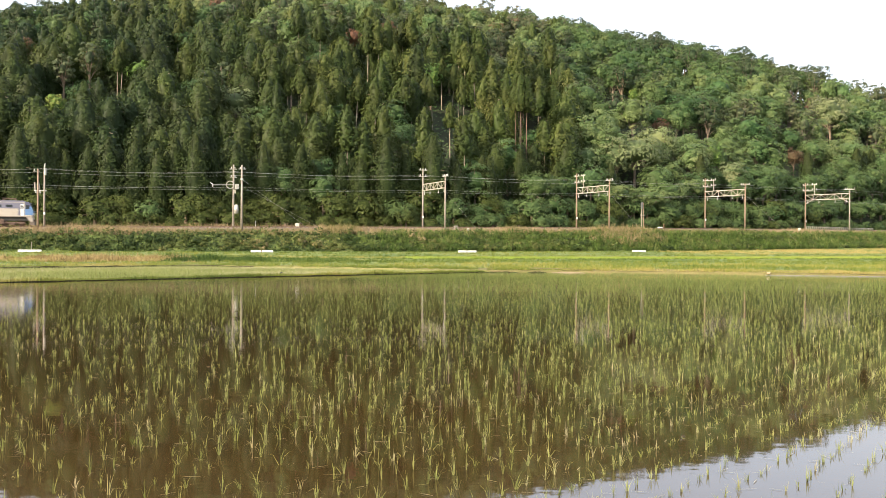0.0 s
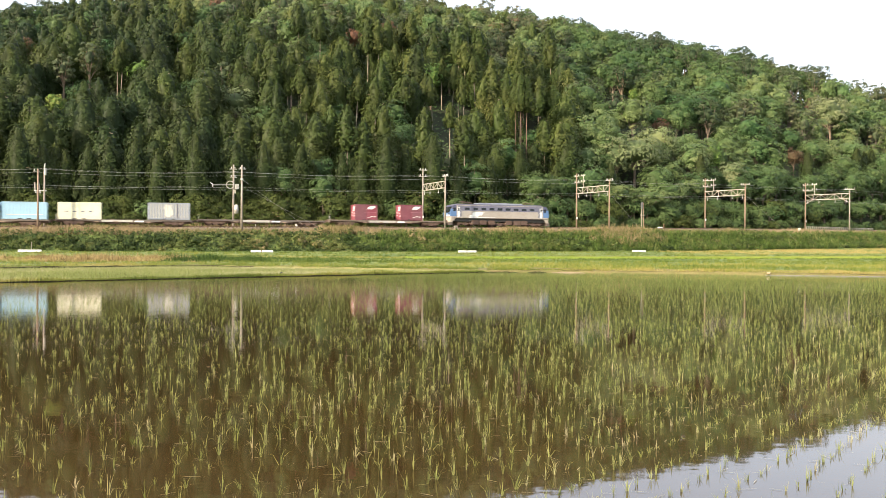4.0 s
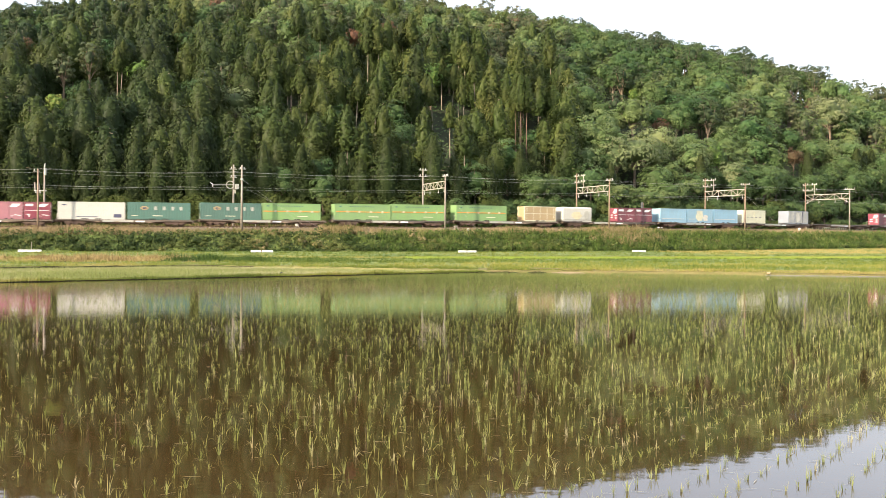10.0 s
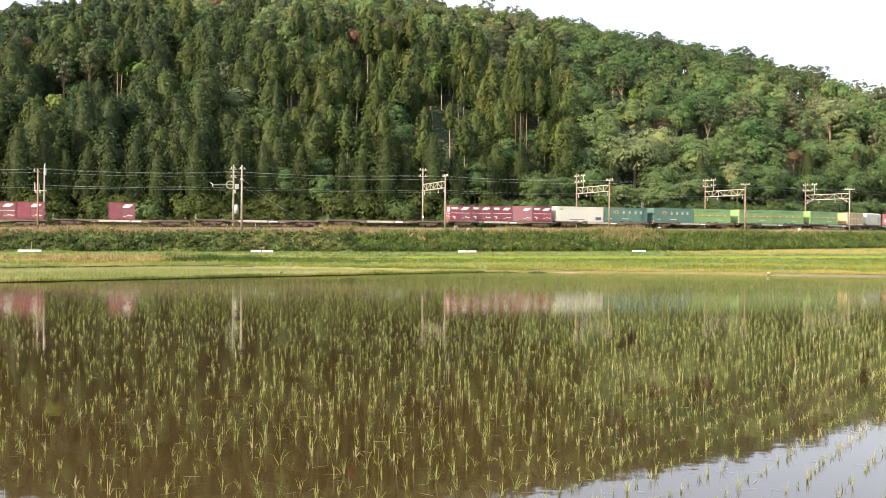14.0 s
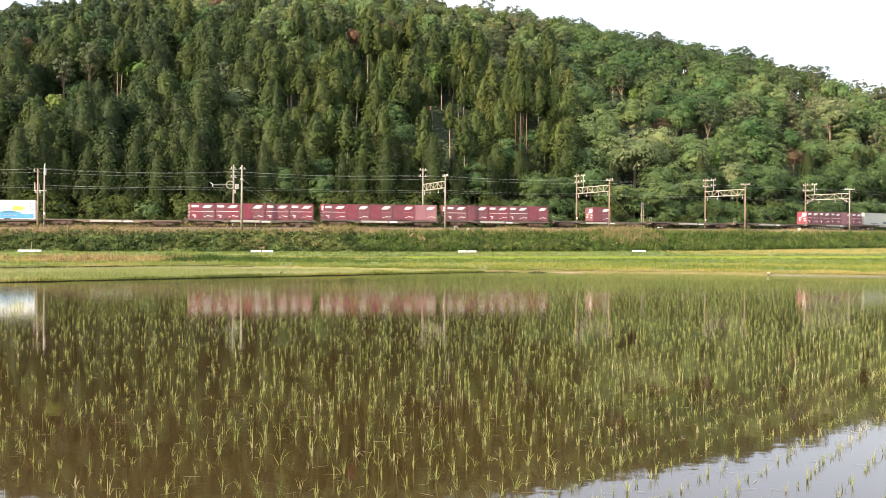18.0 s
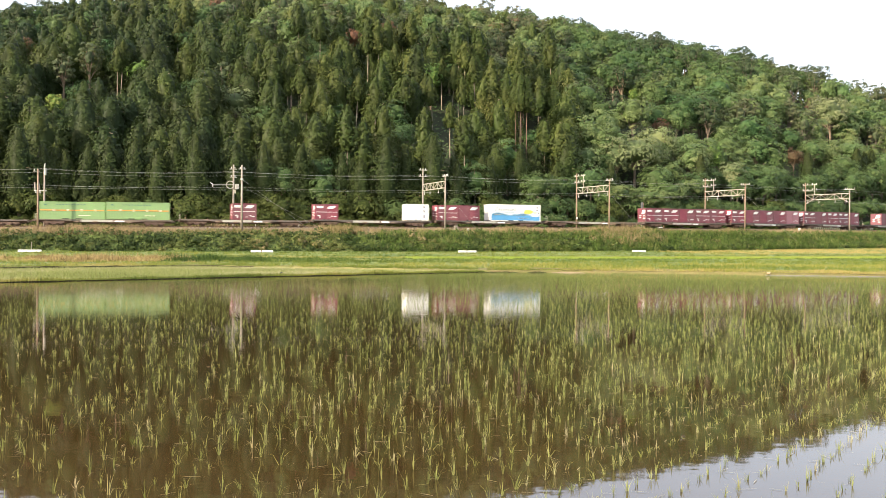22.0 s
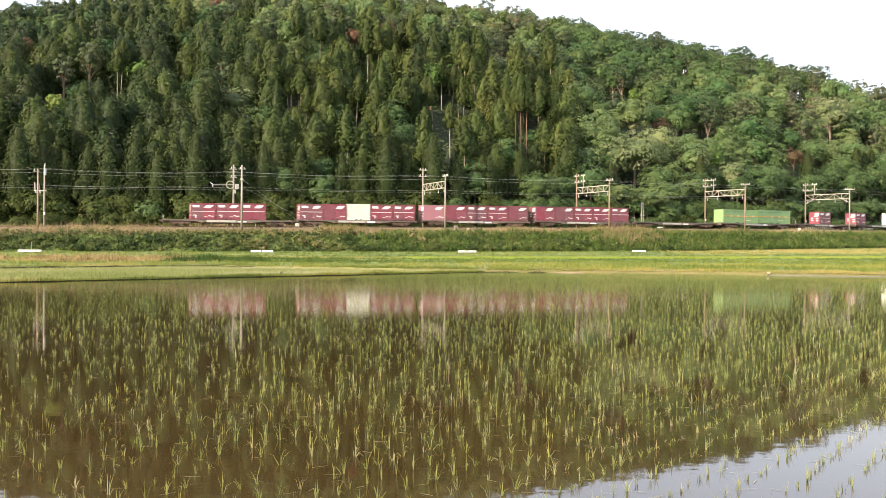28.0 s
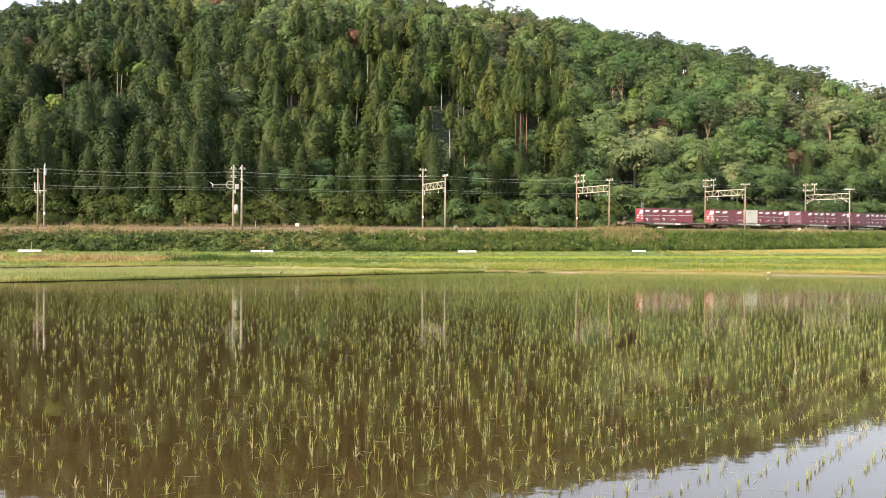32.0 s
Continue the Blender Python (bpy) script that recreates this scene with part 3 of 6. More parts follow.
def cedar_model(seed, height=12.0, radius=2.2, bare=0.12, fans=110, per=9, size=0.34, stem=0.2, blunt=2.2):
    """Tall narrow conifer: trunk, limbs, and overlapping drooping fans over a blunt cone."""
    rng = np.random.RandomState(seed)
    wood = [bar_arrays((0, 0, -0.6), (rng.normal(0, 0.15), rng.normal(0, 0.15), height * 0.95), stem, 0.03, 6)]

    def form(u):
        q = np.clip((u - bare) / (1.01 - bare), 0, 1)
        return (1 - q ** blunt) ** 0.85 * (0.55 + 0.45 * np.minimum(1, q / 0.2))
    grid = np.linspace(bare + 0.02, 0.985, 400)
    share_ = np.cumsum(form(grid) + 0.10)
    u = np.interp((np.arange(fans) + rng.uniform(0, 1, fans)) / fans * share_[-1], share_, grid)
    ang = np.arange(fans) * 2.39996 + rng.uniform(-0.5, 0.5, fans)
    lob = 1 + 0.14 * np.sin(ang * 2 + u * 7 + seed) + rng.normal(0, 0.09, fans)
    r = radius * form(u) * lob
    o = np.stack([np.cos(ang), np.sin(ang), np.zeros(fans)], 1)
    rad = radius * rng.uniform(0.17, 0.30, fans) * (0.6 + 0.4 * form(u))
    cen = o * np.maximum(0, r - rad * 0.8)[:, None] + np.array([0, 0, 1.0]) * (u * height)[:, None]
    for i in range(0, fans, 8):
        wood.append(bar_arrays((0, 0, cen[i][2] + 0.3), cen[i], 0.05, 0.015, 3))
    us = np.linspace(bare + 0.02, 0.95, 7)
    # darker-tinted core shows as shade between the fans
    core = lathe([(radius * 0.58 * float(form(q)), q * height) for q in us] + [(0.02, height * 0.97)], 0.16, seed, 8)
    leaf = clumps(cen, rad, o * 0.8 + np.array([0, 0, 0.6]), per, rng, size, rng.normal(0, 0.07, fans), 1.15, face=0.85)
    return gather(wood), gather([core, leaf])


def broad_model(seed, height=11.0, radius=3.6, count=1700, flat=0.8, lobes=26, size=0.37, open_=0.0, centre=0.58, squash=0.85, core_=0.56, lobe=(0.20, 0.37), wrap=-0.45, lift=0.45):
    """Round-headed tree: forked trunk, a dome of leaf clumps in many uneven lobes."""
    rng = np.random.RandomState(seed)
    mid = np.array([0, 0, height * centre])
    half = np.array([radius, radius, height * 0.40 * flat])
    wood = [bar_arrays((0, 0, -0.6), (0, 0, height * 0.45), 0.24, 0.15, 6)]
    cen, rad, way = [], [], []
    for i in range(lobes):
        h = -0.85 + 1.8 * (i + 0.5) / lobes + rng.uniform(-0.08, 0.08)
        a = i * 2.399 + rng.uniform(-0.35, 0.35)
        w = math.sqrt(max(0.02, 1 - min(1, abs(h)) ** 2))
        o = np.array([math.cos(a) * w, math.sin(a) * w, h])
        c = mid + half * o * rng.uniform(0.58, 0.82)
        cen.append(c)
        way.append(o * 0.8 + np.array([0, 0, lift]))
        rad.append(radius * rng.uniform(*lobe))
        if i % 2 == 0:
            wood.append(bar_arrays((0, 0, height * rng.uniform(0.25, 0.45)), c, 0.09, 0.02, 4))
    cen, rad, way = np.array(cen), np.array(rad), np.array(way)
    per = np.maximum(6, (rad ** 2 / np.sum(rad ** 2) * count).astype(int))
    leaf = clumps(cen, rad, way, per, rng, size, rng.normal(0, 0.09, lobes), squash, wrap, 0.3 if wrap < -0.3 else 0.55)
    # core tinted darker again, so gaps between the lobes look shaded
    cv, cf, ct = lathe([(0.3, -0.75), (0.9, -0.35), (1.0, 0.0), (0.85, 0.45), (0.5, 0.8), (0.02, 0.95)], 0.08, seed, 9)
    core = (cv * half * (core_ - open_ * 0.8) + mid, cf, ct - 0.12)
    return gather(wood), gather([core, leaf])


CEDARS = [cedar_model(10 + i, 10.0 + i % 4 * 0.9, 2.65 + 0.24 * (i % 4), 0.06 + 0.03 * (i % 3), 150, 11, 0.36, blunt=2.8 + 0.8 * (i % 4)) for i in range(12)]
FAR_CEDARS = [cedar_model(110 + i, 9.5 + i % 3, 2.3 + 0.2 * (i % 4), 0.08, 90, 9, 0.46, blunt=3.0 + 0.8 * (i % 3)) for i in range(8)]
TALL = [cedar_model(30 + i, 14.0 + i * 0.7, 2.0 + 0.15 * (i % 3), 0.36 + 0.05 * i, 90, 10, 0.38, 0.12, 3.0) for i in range(5)]
BROADS = [broad_model(50 + i, 9.5 + i % 3 * 1.3, 3.0 + 0.45 * (i % 4), 1900, 0.80, 36, 0.30, centre=0.54, squash=0.6, lobe=(0.19, 0.42), wrap=0.0, lift=0.75) for i in range(9)]
FAR_BROADS = [broad_model(150 + i, 9.5 + i % 3 * 1.2, 2.3 + 0.3 * (i % 4), 860, 0.7, 28, 0.38, centre=0.62, core_=0.64, squash=0.75, lobe=(0.20, 0.42)) for i in range(8)]
PINES = [broad_model(70 + i, 11 + i % 3, 2.3 + 0.25 * (i % 3), 760, 0.85, 26, 0.36, 0.28, 0.62, 0.5) for i in range(6)]
BUSHES = [broad_model(90 + i, 4.2, 2.3, 1500, 1.0, 30, 0.20, centre=0.42, squash=0.7, lobe=(0.19, 0.40), wrap=0.0, lift=0.7) for i in range(5)]
EDGE_CEDARS = [cedar_model(310 + i, 11.0 + i, 2.6 + 0.2 * i, 0.05, 230, 12, 0.27, blunt=2.2 + 0.4 * i) for i in range(3)]
EDGE_BROADS = [broad_model(330 + i, 9.5 + i % 3 * 1.2, 3.0 + 0.4 * (i % 3), 2800, 0.9, 38, 0.25, centre=0.52, squash=0.6, lobe=(0.18, 0.42), wrap=0.0, lift=0.75) for i in range(6)]


def planted(model, x, y, z, scale, turn, tint):
    """Leaves and wood of a model set at a place."""
    c, s = math.cos(turn) * scale, math.sin(turn) * scale
    out = []
    for v, f, t in model:
        w = np.stack([v[:, 0] * c - v[:, 1] * s + x, v[:, 0] * s + v[:, 1] * c + y, v[:, 2] * scale + z], 1)
        out.append((w, f, t + tint))
    return out


def on_hill(a, e, over):
    """Where a line of sight from the road, by bearing and rise, first comes within so many metres of the hill's soil."""
    y = np.arange(165.0, 352.0, 1.0)
    hit = np.nonzero(1.6 + e * y < ground_z(a * y, y) + over)[0]
    y0 = float(y[hit[0]]) if len(hit) else 345.0
    return a * y0, y0


# single trees that stand out on the slope: bearing, rise, kind, tint, size
STANDOUT = [(-0.211, 0.226, "rust", 0.6, 1.0), (-0.390, 0.183, "rust", 0.3, 0.9), (-0.052, 0.198, "rust", 0.55, 0.8), (-0.086, 0.198, "rust", 0.75, 0.8),
            (0.142, 0.180, "rust", 0.3, 0.65), (0.202, 0.111, "rust", 0.35, 0.65), (0.326, 0.088, "rust", 0.15, 0.7), (0.012, 0.222, "rust", 0.4, 0.8),
            (-0.361, 0.134, "bright", 0.7, 0.8), (-0.334, 0.195, "bright", 0.95, 0.6), (-0.166, 0.216, "bright", 0.45, 0.7), (-0.282, 0.166, "bright", 0.3, 0.9),
            (0.177, 0.143, "bright", 0.5, 0.6), (0.252, 0.082, "bright", 0.35, 0.8), (0.360, 0.128, "pale", 0.55, 1.3), (-0.194, 0.142, "pale", 0.5, 1.1),
            (0.178, 0.093, "pale", 0.42, 1.2), (0.160, 0.086, "pale", 0.35, 1.0), (0.268, 0.075, "pale", 0.5, 1.1), (0.05, 0.170, "pale", 0.45, 1.0),
            (-0.012, 0.160, "bright", 0.15, 1.0), (0.166, 0.160, "pine", 0.1, 1.1), (0.246, 0.121, "pine", 0.15, 1.1), (0.326, 0.146, "pine", 0.2, 0.85),
            (-0.354, 0.164, "pine", 0.5, 1.0), (-0.330, 0.170, "pine", 0.45, 1.0), (0.345, 0.150, "pine", 0.4, 0.85), (-0.205, 0.158, "pine", 0.45, 1.0)]
STANDOUT = [(*on_hill(a, e, 7.6 * q), k, t, 1.18 * q) for a, e, k, t, q in STANDOUT]
# bare pale trunks that show between the crowns
STEMS = [(-0.304, 0.147), (-0.301, 0.150), (-0.335, 0.172), (-0.173, 0.142), (-0.249, 0.174), (-0.043, 0.146), (-0.002, 0.140), (0.007, 0.131),
         (-0.010, 0.112), (0.006, 0.096), (-0.082, 0.119), (0.020, 0.114), (0.052, 0.118), (-0.020, 0.120), (0.030, 0.136), (-0.128, 0.110)]
STEMS = [on_hill(a, e, 3.0) for a, e in STEMS]
CLEAR = np.array([(x, y, 0.0125, 13.0) for x, y, _, _, _ in STANDOUT] + [(x, y, 0.0065, 17.0) for x, y in STEMS] + [(15.8, 222.0, 0.011, 16.0)])

rng = np.random.RandomState(21)
cell = 3.55
cand = [(x + rng.uniform(-1.4, 1.4), y + rng.uniform(-1.4, 1.4)) for y in np.arange(150, 375, cell) for x in np.arange(-170, 170, cell)]
cand = np.array([c for c in cand if abs(c[0] / c[1]) < 0.46])
cs, cd = near_line(cand[:, 0], cand[:, 1])
ca = cand[:, 0] / cand[:, 1]
cu = (cand[:, 1] - np.interp(ca, FOOT_A, FOOT_Y)) / (np.maximum(np.interp(ca, BEARING, RIDGE_Y), np.interp(ca, FOOT_A, FOOT_Y) + 45) - np.interp(ca, FOOT_A, FOOT_Y))
keep = (cd > 18) & (cu < 1.12)
for x0, y0, wa, dy in CLEAR:
    keep &= ~((np.abs(ca - x0 / y0) < wa) & (cand[:, 1] > y0 - dy) & (cand[:, 1] < y0 + 2.0))
cand, cs, ca, cu, cd = cand[keep], cs[keep], ca[keep], cu[keep], cd[keep]
cz = ground_z(cand[:, 0], cand[:, 1])
woods = {"cedar": ([], []), "broad": ([], []), "pine": ([], [])}
for i in range(len(cand)):
    x, y = cand[i]
    p = rng.uniform()
    patch = noise.noise((x * 0.02, y * 0.02, 3.0))
    local = noise.noise((x * 0.07, y * 0.07, 9.0))
    edge = 0.118 + 0.025 * patch
    conifer = (ca[i] < edge and cu[i] < 0.50 + 0.35 * patch)
    if conifer:
        kind = "cedar" if p < 0.76 + 0.6 * local else "broad"
    elif ca[i] < edge:
        kind = "broad" if p < 0.50 + 0.4 * local else ("cedar" if p < 0.74 and cu[i] < 0.9 else "pine")
    else:
        kind = "broad" if p < 0.86 or cu[i] < 0.3 else "pine"
    if cu[i] > 0.9 and ca[i] > -0.25:
        kind = "broad" if p < 0.62 else "pine"
    if ca[i] < -0.24 and kind == "broad" and rng.uniform() < 0.6:
        kind = "cedar"
    if rng.uniform() < (0.38 if kind == "cedar" else (0.56 if ca[i] > edge else 0.50) if kind == "broad" and cu[i] < 0.5 else 0.36):
        continue
    # far right tinted lighter for bright crowns and haze, left slope darker for shade
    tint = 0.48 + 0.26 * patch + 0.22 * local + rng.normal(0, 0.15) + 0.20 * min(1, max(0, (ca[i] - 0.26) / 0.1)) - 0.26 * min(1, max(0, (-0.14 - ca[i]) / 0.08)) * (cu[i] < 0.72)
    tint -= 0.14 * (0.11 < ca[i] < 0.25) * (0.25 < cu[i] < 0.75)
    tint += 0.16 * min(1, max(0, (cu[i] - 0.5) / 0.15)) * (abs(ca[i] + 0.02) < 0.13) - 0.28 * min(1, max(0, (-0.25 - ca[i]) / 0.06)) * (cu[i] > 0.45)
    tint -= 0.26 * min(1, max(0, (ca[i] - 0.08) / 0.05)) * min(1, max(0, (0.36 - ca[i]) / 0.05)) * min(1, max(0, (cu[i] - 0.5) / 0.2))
    scale = rng.uniform(0.80 if cu[i] < 0.8 else 0.95, 1.22)
    if kind == "cedar":
        tall = -0.16 < ca[i] < 0.11 and cu[i] < 0.5 and rng.uniform() < 0.35
        pool = TALL if tall else CEDARS if cu[i] < 0.45 else FAR_CEDARS
        model = pool[rng.randint(len(pool))]
    elif kind == "broad":
        pool = BROADS if cu[i] < 0.5 else FAR_BROADS
        scale *= 1.08 if ca[i] > edge and cu[i] < 0.6 else 1.0
        model = pool[rng.randint(len(pool))]
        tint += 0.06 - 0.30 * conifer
    else:
        model = PINES[rng.randint(len(PINES))]
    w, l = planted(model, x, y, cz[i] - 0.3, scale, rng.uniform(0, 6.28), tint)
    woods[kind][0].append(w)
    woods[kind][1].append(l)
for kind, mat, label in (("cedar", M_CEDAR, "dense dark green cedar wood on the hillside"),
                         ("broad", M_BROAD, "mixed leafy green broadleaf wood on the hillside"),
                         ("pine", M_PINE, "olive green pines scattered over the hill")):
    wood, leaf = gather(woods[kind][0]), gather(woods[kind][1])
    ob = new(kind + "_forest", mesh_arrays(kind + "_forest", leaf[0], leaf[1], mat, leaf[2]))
    tagged(ob, label, "forest", kind="stuff")
    tr = new("trunks", mesh_arrays("trunks", wood[0], wood[1], M_PALE_BARK if kind == "cedar" else M_BARK))
    tr.parent = ob
    tagged(tr, "bare trunks and limbs", kind="stuff")

STAND_KIND = {"rust": ("dead_pine", FAR_BROADS, M_WITHERED, "withered reddish brown pine among green trees"),
              "bright": ("broadleaf_tree", FAR_BROADS, M_FRESH, "fresh yellow-green leafy tree on the wooded slope"),
              "pale": ("broadleaf_tree", BROADS, M_BLOOM, "pale greyish green tree with blossom-like tips"),
              "pine": ("pine_tree", PINES, M_PINE, "dark layered pine rising above the broadleaf wood")}
for i, (x, y, kind, tint, size) in enumerate(STANDOUT):
    name, pool, mat, label = STAND_KIND[kind]
    w, l = pool[i % len(pool)]
    thing = tagged(new(name), label, "tree", "single trees on the hill")
    thing.matrix_basis = Matrix.Translation((x, y, float(ground_z([x], [y])[0]) - 0.2)) @ Matrix.Rotation(i * 1.7, 4, "Z") @ Matrix.Diagonal((size, size, size, 1))
    share("trunk", mesh_arrays("trunk", w[0], w[1], M_BARK), thing, Matrix.Identity(4))
    share("crown", mesh_arrays("crown", l[0], l[1], mat, l[2] + tint), thing, Matrix.Identity(4))
for i, (x, y) in enumerate(STEMS):
    w, l = cedar_model(260 + i % 5, 12.0 + i % 3, 1.7, 0.52, 60, 9, 0.34, 0.13)
    thing = tagged(new("conifer_tree"), "conifer with a long bare pale trunk", "tree", "bare-trunked conifers")
    thing.matrix_basis = Matrix.Translation((x, y, float(ground_z([x], [y])[0]) - 0.2)) @ Matrix.Rotation(0.06 * math.sin(i * 2.1), 4, "Y")
    share("trunk", mesh_arrays("trunk", w[0], w[1], M_PALE_BARK), thing, Matrix.Identity(4))
    share("crown", mesh_arrays("crown", l[0], l[1], M_CEDAR, l[2] + 0.5), thing, Matrix.Identity(4))

# undergrowth between the trunks
ux, uy = rng.uniform(-150, 150, 60000), rng.uniform(150, 345, 60000)
us, ud = near_line(ux, uy)
ok = (ud > 12) & (np.abs(ux / uy) < 0.46)
under = np.stack([ux[ok], uy[ok], ground_z(ux[ok], uy[ok]) + rng.uniform(0.1, 1.8, int(ok.sum()))], 1)
v, f, t = leaves(under, np.tile(np.array([-0.2, -0.5, 0.8]), (len(under), 1)), rng, 0.62, 0.36 + rng.normal(0, 0.15, len(under)))
tagged(new("undergrowth", mesh_arrays("undergrowth", v, f, M_BROAD, t)), "green undergrowth and saplings on the wooded slope", "undergrowth", kind="stuff")

# the wood's edge along the line: single trees and shrubs
TREE_MESH = []
for name, model, mat in ([("cedar_tree", m, M_CEDAR) for m in EDGE_CEDARS] + [("broadleaf_tree", m, M_BROAD) for m in EDGE_BROADS] + [("shrub", m, M_BROAD) for m in BUSHES[:4]] + [("shrub", m, M_CEDAR) for m in BUSHES[1:]]):
    w, l = model
    TREE_MESH.append((name, mesh_arrays("trunk", w[0], w[1], M_BARK), mesh_arrays("crown", l[0], l[1], mat, l[2] + (0.20 if name == "cedar_tree" else 0.52 if mat is M_CEDAR else 0.32) + rng.uniform(-0.12, 0.14))))
LABELS = {"cedar_tree": "narrow dark green cedar at the wood's edge", "broadleaf_tree": "round leafy green tree beside the railway", "shrub": "leafy green shrub behind the tracks"}
s = -22.0
while s < 225:
    for d0, choice, sc in ((11.2, (9, 10, 11, 12), (0.7, 1.15)), (14.0, (9, 10, 11, 12), (1.1, 1.7)), (16.0, (9, 10, 11, 12, 3, 4, 5), (0.9, 1.2)), (18.0, (0, 1, 2, 3, 4, 5, 6, 7, 8), (0.72, 0.98))):
        pick = choice[rng.randint(len(choice))]
        if s > 92 and d0 > 17 and rng.uniform() < 0.3:
            continue
        if d0 > 15 and s < 92 and rng.uniform() < 0.65:
            pick = rng.randint(0, 3)
        if 9 <= pick <= 12 and rng.uniform() < np.interp(s, (55, 112), (0.95, 0.15)):
            pick += 4
        name, wm, lm = TREE_MESH[pick]
        ss, dd = s + rng.uniform(-1.5, 1.5), d0 + rng.uniform(-1.0, 1.2)
        p = track(ss, dd)
        thing = new(name)
        k = rng.uniform(*sc) * (0.85 if name == "broadleaf_tree" and d0 < 16 else 1)
        thing.matrix_basis = Matrix.Translation((p.x, p.y, float(ground_z([p.x], [p.y])[0]) - 0.1)) @ Matrix.Rotation(rng.uniform(0, 6.28), 4, "Z") @ Matrix.Diagonal((k, k, k, 1))
        tagged(thing, LABELS[name], "shrub" if name == "shrub" else "tree", "trees along the railway")
        share("trunk", wm, thing, Matrix.Identity(4))
        share("crown", lm, thing, Matrix.Identity(4))
    s += 3.6

# light green spreading trees, and a stand of bare red-barked conifers
SPREAD = [broad_model(210 + i, 8.5, 4.6, 2300, 0.62, 40, 0.28, squash=0.5, lobe=(0.17, 0.34), wrap=0.0, lift=0.8) for i in range(2)]
for i, (s_, d_) in enumerate(((119, 15.5), (126, 14.5), (133, 16.0), (140, 17.5))):
    w, l = SPREAD[i % 2][:2]
    p = track(s_, d_)
    thing = tagged(new("broadleaf_tree"), "light green spreading tree with layered feathery foliage", "tree", "trees along the railway")
    thing.matrix_basis = Matrix.Translation((p.x, p.y, float(ground_z([p.x], [p.y])[0]) - 0.2)) @ Matrix.Rotation(i * 1.9, 4, "Z")
    if i < 2:
        SPREAD[i] += (mesh_arrays("trunk", w[0], w[1], M_BARK), mesh_arrays("crown", l[0], l[1], M_BROAD, l[2] + 0.66))
        w, l, wm, lm = SPREAD[i]
    share("trunk", wm if i < 2 else SPREAD[i % 2][2], thing, Matrix.Identity(4))
    share("crown", lm if i < 2 else SPREAD[i % 2][3], thing, Matrix.Identity(4))
for i, (x, y, h) in enumerate(((14.9, 222.5, 18.5), (15.7, 221.0, 19.5), (16.3, 223.5, 18.0), (17.1, 222.0, 19.0), (13.2, 226.0, 17.5))):
    w, l = cedar_model(240 + i, h, 1.9, 0.56, 90, 10, 0.34, 0.12)
    thing = tagged(new("conifer_tree"), "tall conifer with a long bare reddish trunk", "tree", "bare-trunked conifers")
    thing.location = (x, y, float(ground_z([x], [y])[0]) - 0.2)
    share("trunk", mesh_arrays("trunk", w[0], w[1], M_RED_BARK), thing, Matrix.Identity(4))
    share("crown", mesh_arrays("crown", l[0], l[1], M_CEDAR, l[2] + 0.5), thing, Matrix.Identity(4))

# ---------------------------------------------------------------- creepers, grass and rice
rng = np.random.RandomState(33)


def on_bank(n, s0, s1, e0, e1):
    """Places on the camera's side of the line, and their run and distance."""
    s, e = rng.uniform(s0, s1, n), rng.uniform(e0, e1, n)
    x, y, h = np.interp(s, S_GRID, T_X), np.interp(s, S_GRID, T_Y), np.interp(s, S_GRID, HEAD)
    x, y = x + np.sin(h) * e, y - np.cos(h) * e
    return np.stack([x, y, ground_z(x, y)], 1), s, e


def patches(p, scale, seed):
    return np.array([noise.noise((a[0] * scale, a[1] * scale, seed)) for a in p])


pos, ps, pe = on_bank(26000, -22, 215, 4.7, 11.6)
ok = rng.uniform(0, 1, len(pos)) > 0.6 * np.clip((ps - 56) / 16, 0, 1)
pos, ps, pe = pos[ok], ps[ok], pe[ok]
lump = patches(pos, 0.28, 1.0) + 0.5 * patches(pos, 0.7, 2.0)
pos[:, 2] += 0.05 + np.maximum(0, lump + 0.35) * 1.4 * rng.uniform(0, 1, len(pos)) + 0.1
nor = np.tile(np.array([0.1, -0.6, 0.75]), (len(pos), 1))
# lump also sets the tint: hollows darker, like the shade beneath the creepers
v, f, t = leaves(pos, nor, rng, 0.32, 0.22 + 0.34 * lump + rng.normal(0, 0.10, len(pos)), 0.6)
tagged(new("embankment_creeper", mesh_arrays("embankment_creeper", v, f, M_SHRUB, t)), "dense green creepers and weeds covering the railway embankment", "creeper", kind="stuff")

pos, ps, pe = on_bank(12000, -22, 215, 2.3, 5.4)
dry = patches(pos, 0.05, 7.0)
hump = sum(np.exp(-((ps - m) / w) ** 2) for m, w in ((16, 9), (57, 3), (104, 8), (86, 5), (150, 6)))
v, f, t = blades(pos, rng, 5, 0.62 + 0.35 * np.minimum(1, hump), 0.06, 0.5, 0.86 + 0.3 * dry + 0.2 * hump, 0.12, False)
tagged(new("dry_grass", mesh_arrays("dry_grass", v, f, M_SHRUB, t)), "tall dry straw-brown grass along the embankment's top", "grass", kind="stuff")

pos, ps, pe = on_bank(5200, -22, 215, -11.6, -7.4)
v, f, t = blades(pos, rng, 6, np.interp(ps, (45, 80), (1.6, 0.8)), 0.06, 0.4, np.interp(ps, (45, 80), (0.95, 0.72)) + 0.5 * patches(pos, 0.15, 3.0), 0.14, False)
tagged(new("trackside_weeds", mesh_arrays("trackside_weeds", v, f, M_SHRUB, t)), "brown and green weeds behind the tracks", "weeds", kind="stuff")
